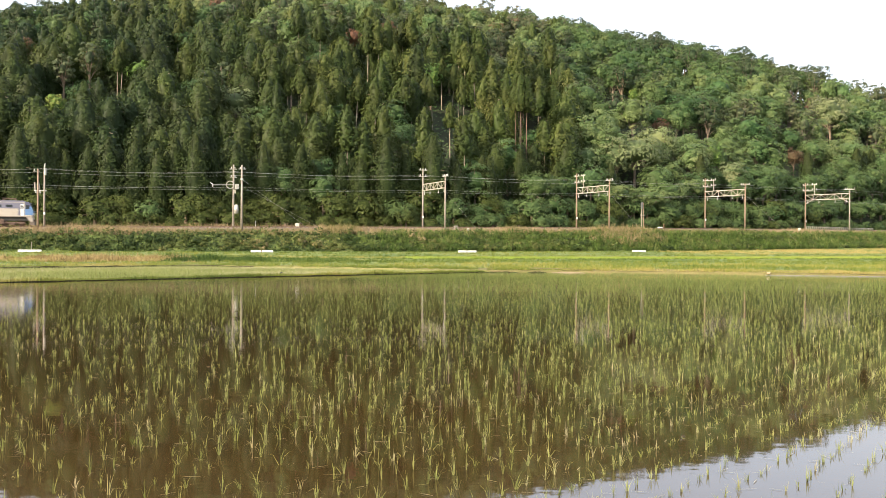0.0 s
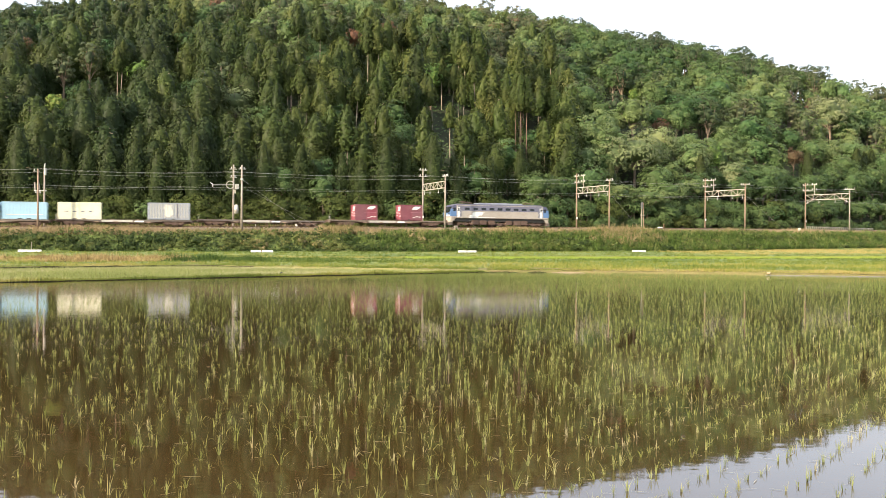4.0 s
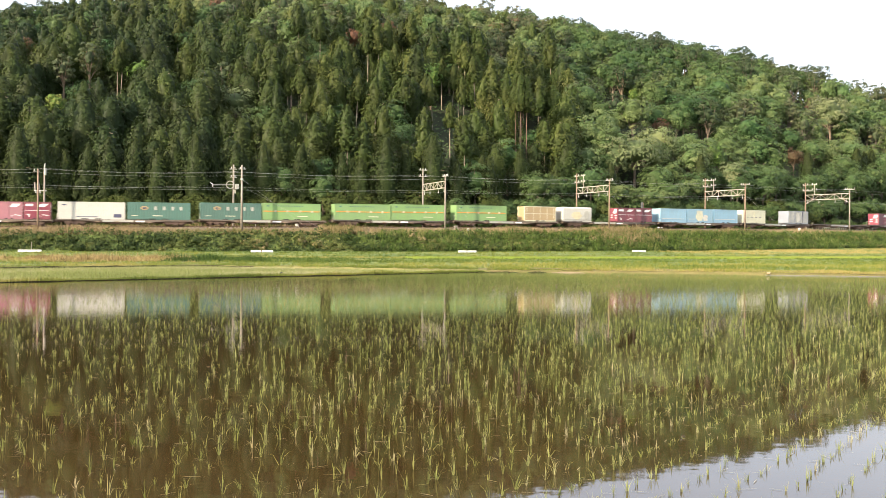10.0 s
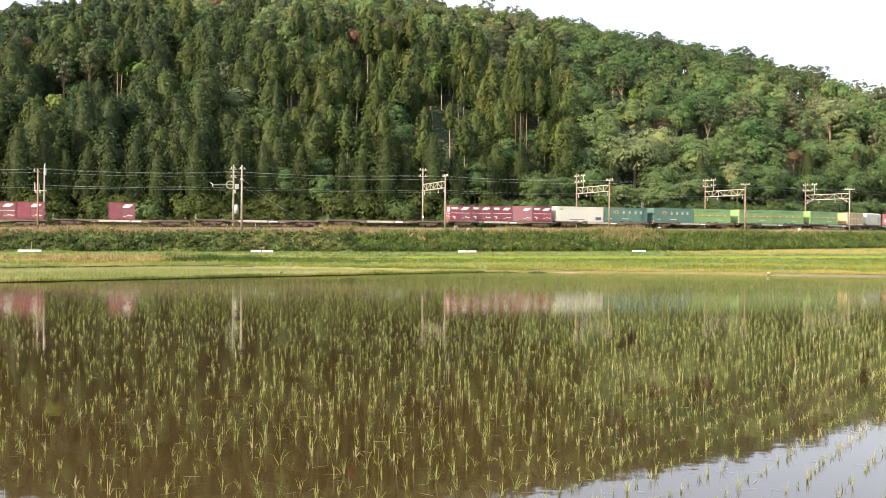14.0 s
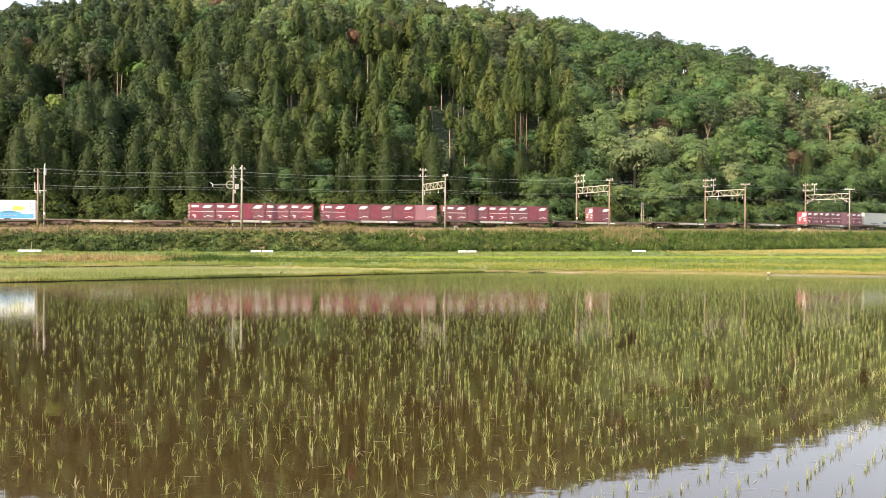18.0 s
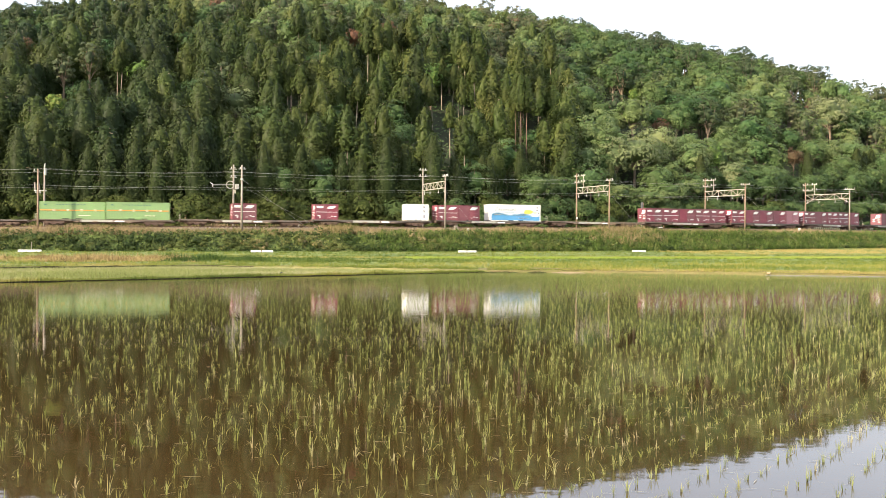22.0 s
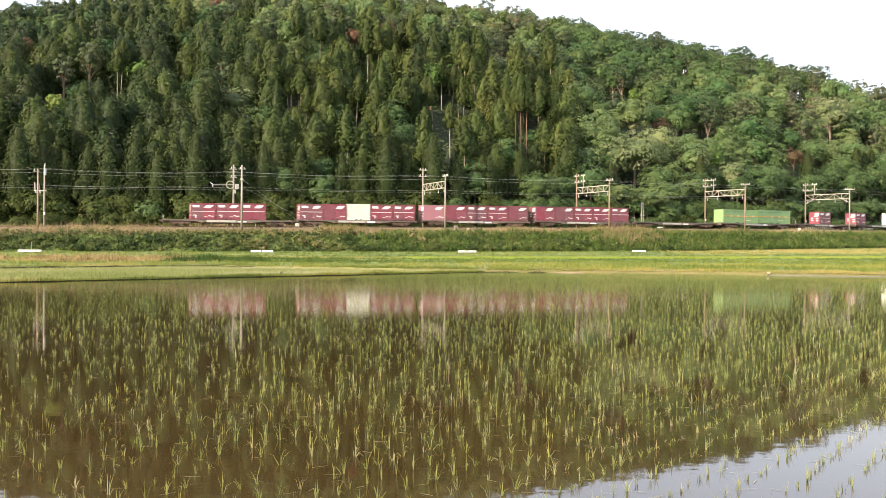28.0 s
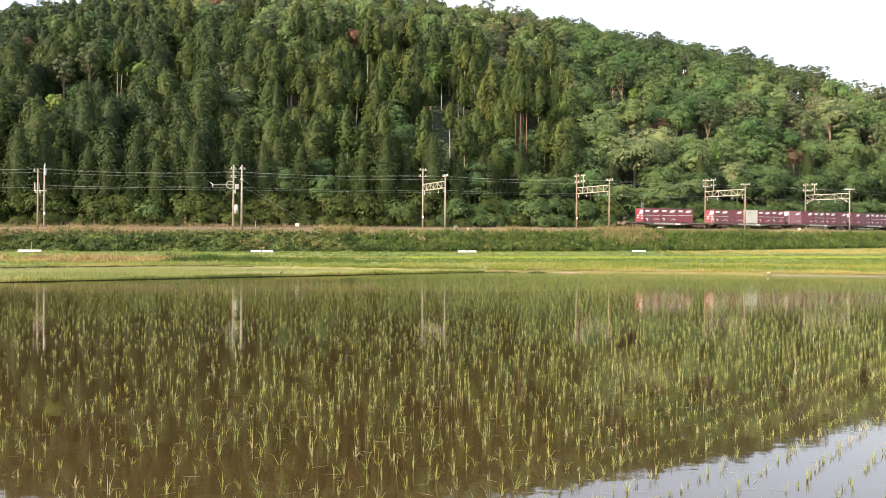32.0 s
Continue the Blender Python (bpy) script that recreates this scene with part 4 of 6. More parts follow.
# bushes on the slope, tall grass farther along, and stands of dry reed
got = []
LOW_BUSHES = [broad_model(190 + i, 4.2, 2.3, 360, 1.0, 24, 0.42, centre=0.42) for i in range(6)]
pos, ps, pe = on_bank(1050, -20, 215, 4.9, 10.9)
ok = rng.uniform(0, 1, len(ps)) > 0.45 * np.clip((ps - 96) / 20, 0, 1)
pos, ps, pe = pos[ok], ps[ok], pe[ok]
mood = patches(pos, 0.13, 61.0)
for p, e_, m in zip(pos, pe, mood):
    w, l = planted(LOW_BUSHES[rng.randint(len(LOW_BUSHES))], p[0], p[1], p[2] - 0.35, rng.uniform(0.17, 0.44) * min(1.0, 0.55 + 0.2 * (e_ - 4.9)), rng.uniform(0, 6.28), 0.36 + 0.75 * m + rng.normal(0, 0.15))
    got.append(l)
v, f, t = gather(got)
tagged(new("embankment_bushes", mesh_arrays("embankment_bushes", v, f, M_SHRUB, t)), "low dense green bushes on the railway embankment", "bushes", kind="stuff")
pos, ps, pe = on_bank(3000, 54, 215, 4.6, 11.2)
pos = pos[rng.uniform(0, 1, len(pos)) < np.clip((ps - 54) / 14, 0, 1)]
tall_tint = 0.54 + 0.25 * patches(pos, 0.12, 5.0) + rng.normal(0, 0.24, len(pos))
v, f, t = blades(pos, rng, 22, rng.uniform(0.75, 1.5, len(pos)), 0.09, 0.55, tall_tint, 0.20, False)
pos, ps, pe = on_bank(5000, 62, 215, 4.8, 11.2)
lump = patches(pos, 0.4, 51.0)
pos[:, 2] += np.maximum(0.1, 0.6 + 0.7 * lump) * rng.uniform(0.6, 1.2, len(pos))
# raised lumps get a lighter tint and dips a darker, shading in colour
v, f, t = gather([(v, f, t), leaves(pos, np.tile(np.array([0.3, -0.6, 0.6]), (len(pos), 1)), rng, 0.36, 0.5 + 0.35 * lump + rng.normal(0, 0.16, len(pos)), 0.6)])
tagged(new("tall_grass", mesh_arrays("tall_grass", v, f, M_TALL, t)), "tall green grass on the railway embankment", "grass", kind="stuff")
got = []
for s0, s1, n, h in ((99.5, 111.5, 650, 1.5), (52, 58, 200, 1.3), (83, 87, 120, 1.0), (13, 27, 420, 0.9), (128, 134, 150, 1.0)):
    pos, ps, pe = on_bank(n, s0, s1, 2.8, 8.5 if s0 > 99 and n > 500 else 5.0)
    got.append(blades(pos, rng, 8, h * rng.uniform(0.6, 1.15, len(pos)), 0.07, 0.6, 0.88 + rng.normal(0, 0.16, len(pos)), 0.3, False))
v, f, t = gather(got)
tagged(new("dry_reeds", mesh_arrays("dry_reeds", v, f, M_SHRUB, t)), "stands of tall dry straw-coloured reeds", "reeds", kind="stuff")

pos, ps, pe = on_bank(88000, -22, 215, 10.8, 92)
ok = ~inside(PADDY, pos[:, 0], pos[:, 1]) & ~inside(UPPER, pos[:, 0], pos[:, 1]) & (np.abs(pos[:, 0] / pos[:, 1]) < 0.44)
pos, pe, ps = pos[ok], pe[ok], ps[ok]
ok = patches(pos, 0.55, 17.0) + rng.normal(0, 0.18, len(pos)) > -0.12
pos, pe, ps = pos[ok], pe[ok], ps[ok]
g = patches(pos, 0.05, 12.0)
straw = np.exp(-(((pe - 56) / 6) ** 4)) * (ps > 0) * (ps < 25 + 5 * g) * (patches(pos, 0.18, 52.0) > -0.12) * 0.4 + (pe < 27) * np.clip((ps - 108) / 12, 0, 1) * 0.4 * (rng.uniform(0, 1, len(pe)) < 0.6)
strip = np.interp(pe, (11, 15, 17, 28, 31, 34, 36, 48, 50, 54, 58, 64, 75, 90), (0.10, 0.15, 0.38, 0.46, 0.22, 0.30, 0.72, 0.70, 0.15, 0.2, 0.42, 0.36, 0.55, 0.6))
v, f, t = blades(pos, rng, 4, 0.20 + 0.14 * np.clip(patches(pos, 0.25, 30.0) + 0.4, 0, 1), 0.06, 0.55, np.where(straw > 0.2, 0.95 + 0.2 * g, strip + 0.35 * g + 0.4 * patches(pos, 0.35, 2.0)), 0.10, False)
cx, cy = rng.uniform(4, 62, 16000), rng.uniform(56, 150, 16000)
_, cdist = near_line(cx, cy)
ok = (-cdist > 84) & ~inside(PADDY, cx, cy) & ~inside(UPPER, cx, cy) & (cx / cy < 0.44)
corner = np.stack([cx[ok], cy[ok], ground_z(cx[ok], cy[ok]) + 0.02], 1)
v, f, t = gather([(v, f, t), blades(corner, rng, 4, 0.18 + 0.22 * np.clip(patches(corner, 0.25, 31.0) + 0.4, 0, 1), 0.06, 0.55, 0.50 + 0.35 * patches(corner, 0.06, 13.0) + 0.4 * patches(corner, 0.4, 3.0), 0.10, False)])
tagged(new("meadow_grass", mesh_arrays("meadow_grass", v, f, M_GRASS, t)), "short green and yellowish grass on terraced banks", "grass", kind="stuff")

got = []
for n, s0, s1, e0, e1 in ((7000, -1, 28, 49, 64), (9500, 106, 205, 11.5, 27)):
    pos, ps, pe = on_bank(n, s0, s1, e0, e1)
    if s0 < 0:
        pos = pos[patches(pos, 0.16, 52.0) > -0.12 + 0.04 * np.maximum(ps - 23, 0)]
    pos = pos[patches(pos, 0.10, 41.0) + rng.normal(0, 0.1, len(pos)) > (-0.15 if s0 < 0 else -0.10)]
    pos = pos[~inside(UPPER, pos[:, 0], pos[:, 1])]
    got.append(blades(pos, rng, 5, 0.24, 0.07, 1.0, 0.98 + rng.normal(0, 0.08, len(pos)), 0.12, False))
pos, ps, pe = on_bank(3400, -2, 29, 51, 66)
lump = patches(pos, 0.22, 43.0) + 0.5 * patches(pos, 0.8, 44.0)
ok = ~inside(UPPER, pos[:, 0], pos[:, 1]) & (lump > 0.02)
pos, lump = pos[ok], lump[ok]
v, f, t = blades(pos, rng, 18, (0.40 + 0.8 * lump) * rng.uniform(0.6, 1.2, len(pos)), 0.07, 1.1, 0.70 + rng.normal(0, 0.26, len(pos)), 0.35, False)
tagged(new("dead_grass_clumps", mesh_arrays("dead_grass_clumps", v, f, M_DEAD, t)), "brown clumps of dead grass along the terrace's edge", "grass", kind="stuff")
v, f, t = gather(got)
tagged(new("dry_stubble", mesh_arrays("dry_stubble", v, f, M_GRASS, t)), "patches of dry tan grass on the terraces", "grass", kind="stuff")
got = []
for n, s0, s1, h0, h1, q in ((900, 26.5, 35.0, 0.35, 1.15, 0.20), (700, 34.0, 44.0, 0.25, 0.7, 0.38), (420, 44.0, 76.0, 0.2, 0.5, 0.45)):
    pos, ps, pe = on_bank(n, s0, s1, 53, 65)
    lump = patches(pos, 0.30, 47.0) + 0.5 * patches(pos, 1.0, 48.0)
    ok = ~inside(UPPER, pos[:, 0], pos[:, 1]) & (lump > -0.05)
    pos, lump = pos[ok], lump[ok]
    got.append(blades(pos, rng, 20, (h0 + (h1 - h0) * np.clip(lump * 1.6, 0, 1)) * rng.uniform(0.6, 1.1, len(pos)), 0.07, 0.95, q + rng.normal(0, 0.18, len(pos)), 0.38, False))
v, f, t = gather(got)
tagged(new("bank_weeds", mesh_arrays("bank_weeds", v, f, M_TALL, t)), "tufts of taller green weeds on the terrace's edge", "weeds", kind="stuff")
pos, ps, pe = on_bank(11000, 52, 215, 47.5, 51.5)
v, f, t = blades(pos, rng, 5, 0.32, 0.05, 0.35, 0.5 + 0.3 * patches(pos, 0.1, 8.0), 0.1, False)
tagged(new("lime_rice_strip", mesh_arrays("lime_rice_strip", v, f, M_LIME, t)), "narrow strip of bright lime-green young rice", "rice", kind="stuff")

# grass along the levees
ed = []
for line, off, n in ((LEVEE, 0.22, 5200), (UPPER_BANK, 1.4, 6000), (FAR_BANK, 1.6, 9000)):
    pts = np.array(resample(line, 0.05))
    k = rng.randint(1, len(pts) - 1, n)
    dv = pts[k + 1] - pts[k - 1]
    dv /= np.linalg.norm(dv, axis=1)[:, None] + 1e-9
    o = rng.uniform(0.05, off * 2, n)[:, None]
    p = pts[k] + np.stack([-dv[:, 1], dv[:, 0]], 1) * o
    ed.append(np.concatenate([p, np.full((n, 1), 0.06 if off < 1 else 0.2)], 1))
ed = np.concatenate(ed)
v, f, t = blades(ed, rng, 5, 0.10 + 0.22 * np.clip(patches(ed, 0.35, 6.0) + 0.35, 0, 1), 0.035, 0.6, 0.52 + 0.5 * patches(ed, 0.1, 4.0) + 0.22 * (ed[:, 0] > 3.0) + rng.normal(0, 0.1, len(ed)), 0.06, False)
tagged(new("levee_grass", mesh_arrays("levee_grass", v, f, M_GRASS, t)), "straw and green grass tufts along the levees", "grass", kind="stuff")


def paddy_places(poly, row_turn, row, hill, miss, z, margin=0.12):
    a = np.array([math.sin(radians(row_turn)), math.cos(radians(row_turn))])
    b = np.array([a[1], -a[0]])
    i, j = np.meshgrid(np.arange(-int(130 / hill), int(130 / hill)), np.arange(-int(130 / row), int(130 / row)))
    p = i.ravel()[:, None] * a * hill + j.ravel()[:, None] * b * row + np.array([0.0, 40.0])
    m = (np.abs(p[:, 0]) < 0.425 * p[:, 1] + 0.6) & (p[:, 1] > 6.2)
    p = p[m]
    p = p[inside(poly, p[:, 0], p[:, 1])]
    p = p[edge_distance(poly, p[:, 0], p[:, 1]) > margin]
    p = p[rng.uniform(0, 1, len(p)) > miss]
    p = p + rng.normal(0, 1, p.shape) * np.interp(p[:, 1], (8, 18), (0.017, 0.038))[:, None]
    return np.concatenate([p, np.full((len(p), 1), z)], 1)


rice = paddy_places(PADDY, 31, 0.31, 0.19, 0.10, 0.0)
vig = patches(rice, 0.07, 20.0)
side = np.clip(rice[:, 0] / rice[:, 1] / 0.41, -1, 1)
keep = rng.uniform(0, 1, len(rice)) < np.clip(0.82 + 0.30 * side + 0.30 * vig, 0.40, 1)
rice, vig, side = rice[keep], vig[keep], side[keep]
far = rice[:, 1]
late = np.clip((side - 0.1) / 0.5, 0, 1) * np.clip((12.5 - far) / 3, 0, 1)     # younger plants near the corner
tall = 0.142 * (1 + 0.28 * vig + 0.10 * side) * (1 - 0.34 * late) * rng.uniform(0.75, 1.2, len(rice))
lodged = 0.32 + 0.45 * np.clip((side - 0.45) / 0.3, 0, 1) * np.clip((far - 9.0) / 2, 0, 1) * np.clip((15 - far) / 3, 0, 1)
rt = 0.60 + 0.14 * vig + 0.06 * np.maximum(side, -0.1) + rng.normal(0, 0.10, len(rice)) - 0.20 * np.clip((far - 14) / 30, 0, 1)
near_m = far < 8.6
for p, h, q in zip(rice[near_m], tall[near_m], rt[near_m]):
    v, f, t = blades(np.zeros((1, 3)), rng, int(rng.randint(5, 10)), h * 0.98, 0.0038, 0.36, q + 0.05, 0.0035, kink=0.2)
    f = np.where(f % 5 == 0, 0, f)
    v[0] = (0, 0, -0.03)
    ob = new("rice_seedling", mesh_arrays("rice_seedling", v, f, M_RICE, t))
    ob.location = p
    tagged(ob, "young yellow-green rice seedling standing in water", "rice seedling", "rice seedlings in the paddy")
got = []
m = (far >= 8.6) & (far < 24)
got.append(blades(rice[m], rng, 7, tall[m] * 0.96, np.interp(np.repeat(far[m], 7), (8.6, 24), (0.0040, 0.0054)), np.repeat(lodged[m], 7), rt[m] + 0.03, 0.010, kink=0.2))
m = (far >= 24) & (far < 46)
got.append(blades(rice[m], rng, 5, tall[m] * np.interp(far[m], (24, 34), (0.96, 0.92)), 0.0037, 0.34, rt[m], 0.013))
m = far >= 46
got.append(blades(rice[m], rng, 3, tall[m] * 0.95, 0.0060, 0.28, rt[m], 0.013, False))
m = (far >= 40) & (side > -0.15 + 0.2 * vig)
got.append(blades(rice[m], rng, 3, tall[m] * 1.05, 0.0075, 0.28, rt[m] - 0.04, 0.020, False))
flat = rice[(far < 40) & (rng.uniform(0, 1, len(rice)) < 0.6)] + np.array([0, 0, 0.026])
flat[:, :2] += rng.normal(0, 0.05, (len(flat), 2))
lv, lf, lt = blades(flat, rng, 1, 0.15, 0.006, 0.0, 1.0, 0.0)
pv = lv.reshape(-1, 5, 3)
tilt = rng.uniform(0, 2 * math.pi, len(pv))[:, None]
h = pv[:, :, 2] - 0.004
pv[:, :, 0] += np.cos(tilt) * h
pv[:, :, 1] += np.sin(tilt) * h
pv[:, :, 2] = 0.006
got.append((pv.reshape(-1, 3), lf, lt))
v, f, t = gather(got)
tagged(new("rice_field", mesh_arrays("rice_field", v, f, M_RICE, t)), "rows of young rice plants in a flooded paddy", "rice", kind="stuff")
up = paddy_places(UPPER, -18, 0.19, 0.30, 0.05, 0.055)
up[:, :2] += rng.normal(0, 0.02, (len(up), 2))
v, f, t = blades(up, rng, 6, 0.15, 0.022, 0.4, 0.80 + 0.25 * patches(up, 0.08, 9.0) + rng.normal(0, 0.06, len(up)), 0.020, False)
tagged(new("upper_rice_field", mesh_arrays("upper_rice_field", v, f, M_RICE, t)), "denser yellow-green young rice in the upper paddy", "rice", kind="stuff")


# ---------------------------------------------------------------- railway line
def sweep(name, profile, s0, s1, step, material, closed=True):
    """A section (off, dz) drawn along the line."""
    ss = np.arange(s0, s1 + 0.01, step)
    k = len(profile)
    v, f = [], []
    for i, s in enumerate(ss):
        for o, z in profile:
            v.append(track(float(s), o, z))
        if i:
            for j in range(k if closed else k - 1):
                a, b = (i - 1) * k + j, (i - 1) * k + (j + 1) % k
                f.append((a, b, b + k, a + k))
    return mesh_arrays(name, np.array(v), np.array(f), material)


def section(cx, cz, w, h):
    return [(cx - w / 2, cz - h / 2), (cx + w / 2, cz - h / 2), (cx + w / 2, cz + h / 2), (cx - w / 2, cz + h / 2)]


bed = new("ballast_bed", sweep("ballast_bed", [(-3.9, -0.95), (-3.3, -0.62), (-2.1, -0.2), (5.9, -0.2), (7.1, -0.6), (11.0, -0.62), (11.8, -0.95)][::-1], -560, 760, 4, M_BALLAST, False))
tagged(bed, "brown stone ballast bed of a double railway", "ballast", kind="structure")
for off in (0.0, 3.8):
    tr = new("railway_track")
    tagged(tr, "rusty railway track with two steel rails", "railway track", "railway tracks")
    for g in (-0.57, 0.57):
        ob = new("rail", sweep("rail", section(off + g, -0.08, 0.075, 0.16), -560, 760, 4, M_RAIL))
        ob.parent = tr
    v, f, t = [], [], 0
    cube = np.array([(x, y, z) for x in (-0.12, 0.12) for y in (-1.0, 1.0) for z in (-0.09, 0.02)])
    cf = np.array([(0, 1, 3, 2), (4, 6, 7, 5), (0, 4, 5, 1), (2, 3, 7, 6), (0, 2, 6, 4), (1, 5, 7, 3)])
    vv, ff = [], []
    for i, s in enumerate(np.arange(-20, 215, 0.62)):
        m = np.array(track_pose(float(s), off, -0.17))
        vv.append(cube @ m[:3, :3].T + m[:3, 3])
        ff.append(cf + 8 * i)
    ob = new("sleepers", mesh_arrays("sleepers", np.concatenate(vv), np.concatenate(ff), M_CONCRETE))
    ob.parent = tr
    tagged(ob, "concrete sleepers half sunk in ballast", kind="stuff")


def insulator(bm, x, y, z, h=0.28, r=0.085):
    """A stack of porcelain sheds on a pin."""
    tube(bm, (x, y, z), (x, y, z + h), r * 0.45, r * 0.45, 6)
    for k in range(3):
        zz = z + h * (0.2 + 0.28 * k)
        tube(bm, (x, y, zz), (x, y, zz + 0.05), r, r * 0.7, 8)
    return bm


def crossarm(thing, name, x0, x1, y, z, n):
    part(name, boxes((min(x0, x1), max(x0, x1), y - 0.05, y + 0.05, z - 0.05, z + 0.05)), M_STEEL, thing)
    for i in range(n):
        x = x0 + (x1 - x0) * (i + 0.5) / n
        part("insulator", insulator(bmesh.new(), x, y, z + 0.05), M_PORCELAIN, thing, "white porcelain insulator")


GROUND_AT_POLE = -0.85


def pole(thing, y, top, r=0.16, mat=M_CONCRETE, label=""):
    bm = tube(bmesh.new(), (0, y, GROUND_AT_POLE), (0, y, top), r, r * 0.72, 12)
    return part("pole", bm, mat, thing, label, True)


FRONT, BACK = -3.35, 6.95


def portal(s, mast, knees, mats):
    thing = new("catenary_portal")
    thing.matrix_basis = track_pose(s)
    tagged(thing, "cream steel lattice portal over two tracks on tall poles", "catenary portal", "portals over the railway")
    pole(thing, FRONT, 8.35, 0.15, mats[0])
    pole(thing, BACK, 9.9, 0.15, mats[1])
    z0, z1 = 6.25, 7.3
    for z in (z0, z1):
        part("chord", boxes((-0.06, 0.06, FRONT + 0.1, BACK - 0.1, z - 0.06, z + 0.06)), M_CREAM_STEEL, thing)
    n = 6
    ys = np.linspace(FRONT + 0.2, BACK - 0.2, n + 1)
    for i in range(n):
        a, b = (z0, z1) if i % 2 else (z1, z0)
        part("brace", tube(bmesh.new(), (0, ys[i], a), (0, ys[i + 1], b), 0.05, 0.05, 6), M_CREAM_STEEL, thing)
        if i:
            part("post", boxes((-0.045, 0.045, ys[i] - 0.045, ys[i] + 0.045, z0, z1)), M_CREAM_STEEL, thing)
    if knees:
        for y, q in ((FRONT, 1), (BACK, -1)):
            part("knee_brace", tube(bmesh.new(), (0, y, 5.4), (0, y + q * 1.7, z0), 0.06, 0.06, 6), M_CREAM_STEEL, thing)
    for y in (BACK - 0.5, 3.8, 0.0, FRONT + 0.8):
        part("hanger", insulator(tube(bmesh.new(), (0.1, y, z0), (0.1, y, z0 - 0.5), 0.03, 0.03, 6), 0.1, y, z0 - 0.75, 0.3, 0.09), M_PORCELAIN, thing, "white hanging insulator")
    if mast:
        part("mast", boxes((-0.05, 0.05, 4.7, 4.8, z1, 9.6)), M_CREAM_STEEL, thing)
        for z in (9.4, 8.3):
            part("arm", boxes((-0.05, 0.05, 4.2, 7.6, z - 0.05, z + 0.05)), M_STEEL, thing)
            for y in (4.3, 5.3, 6.4, 7.5):
                part("insulator", insulator(bmesh.new(), 0, y, z + 0.05, 0.26), M_PORCELAIN, thing, "white porcelain insulator")
    else:
        for z in (9.75, 8.7):
            crossarm(thing, "arm", -0.75, 0.75, BACK, z, 3)
    part("arm", boxes((-0.05, 0.05, FRONT - 1.1, FRONT + 1.1, 8.05, 8.15)), M_STEEL, thing)
    for y in (-1.0, -0.45, 0.5, 1.0):
        part("insulator", insulator(bmesh.new(), 0, FRONT + y, 8.15, 0.28), M_PORCELAIN, thing, "white porcelain insulator")
    part("small_plate", boxes((-0.12, 0.12, BACK - 0.19, BACK - 0.16, 1.6, 2.0)), M_WHITE, thing)
    return thing


PORTALS = (72.6, 103.3, 134.4, 165.5)
for s, mast, knees in zip(PORTALS, (False, True, True, True), (False, False, False, True)):
    portal(s, mast, knees, (M_CONCRETE, M_CONCRETE) if s < 100 else (M_RUST, M_RUST) if s < 150 else (M_CONCRETE, M_RUST))

# the pairs of poles with transformer and brackets
pair = new("line_pole")
pair.matrix_basis = track_pose(11.5)
tagged(pair, "slender brown pole with white insulators beside the tracks", "pole", "poles beside the railway")
pole(pair, FRONT, 8.05, 0.15, M_RUST)
crossarm(pair, "arm", -0.7, 0.2, FRONT, 7.8, 2)
pair = new("line_pole")
pair.matrix_basis = track_pose(11.5)
tagged(pair, "tall weathered pole with stacked grey fittings behind the tracks", "pole", "poles beside the railway")
pole(pair, BACK, 9.3, 0.16, M_CONCRETE)
part("cap_fitting", tube(tube(bmesh.new(), (0, BACK, 9.1), (0.1, BACK - 0.1, 9.7), 0.12, 0.08), (0.12, BACK, 7.9), (0.12, BACK, 8.9), 0.18, 0.18), M_STEEL, pair)
for dx, z in ((-1.3, 6.1), (-0.75, 6.2)):
    part("switch", tube(bmesh.new(), (dx, BACK, z - 0.5), (dx - 0.1, BACK, z + 0.7), 0.13, 0.10, 8), M_CONCRETE, pair)
part("arm", boxes((-1.5, 0.3, BACK - 0.06, BACK + 0.06, 5.45, 5.6)), M_STEEL, pair)
for dx in (-1.2, -0.6):
    part("insulator", insulator(bmesh.new(), dx, BACK - 0.1, 5.1, 0.4, 0.12), M_PORCELAIN, pair, "white porcelain insulator")
part("small_plate", boxes((-0.14, 0.14, BACK - 0.2, BACK - 0.17, 1.9, 2.2)), M_WHITE, pair)

pair = new("line_pole")
pair.matrix_basis = track_pose(40.2)
tagged(pair, "tall pale concrete pole in front of the tracks", "pole", "poles beside the railway")
pole(pair, FRONT, 9.2, 0.19, M_CONCRETE)
crossarm(pair, "arm", -0.5, 0.6, FRONT, 8.6, 2)
part("clamp", tube(bmesh.new(), (0, FRONT - 0.02, 6.9), (0, FRONT - 0.02, 7.2), 0.22, 0.22, 10), M_STEEL, pair)
pair = new("transformer_pole")
pair.matrix_basis = track_pose(40.2)
tagged(pair, "tall pole with grey transformer, coil and brackets", "pole", "poles beside the railway")
pole(pair, BACK, 10.0, 0.18, M_CONCRETE)
part("transformer", tube(tube(bmesh.new(), (0.45, BACK - 0.15, 2.2), (0.45, BACK - 0.15, 3.5), 0.33, 0.33, 14), (0.45, BACK - 0.15, 3.5), (0.45, BACK - 0.15, 3.65), 0.28, 0.1, 14), M_STEEL, pair, "grey drum transformer", True)
for k, (r, z) in enumerate(((0.62, 6.75), (0.55, 6.75))):
    bm = bmesh.new()
    pts = [(-0.55 + r * math.cos(a), BACK - 0.25, z + r * math.sin(a)) for a in np.linspace(0, 2 * math.pi, 21)]
    for a, b in zip(pts, pts[1:]):
        tube(bm, a, b, 0.035, 0.035, 5)
    part("cable_coil", bm, M_STEEL, pair)
for z, n in ((9.3, 2), (8.0, 2)):
    crossarm(pair, "arm", -0.6, 0.5, BACK, z, n)
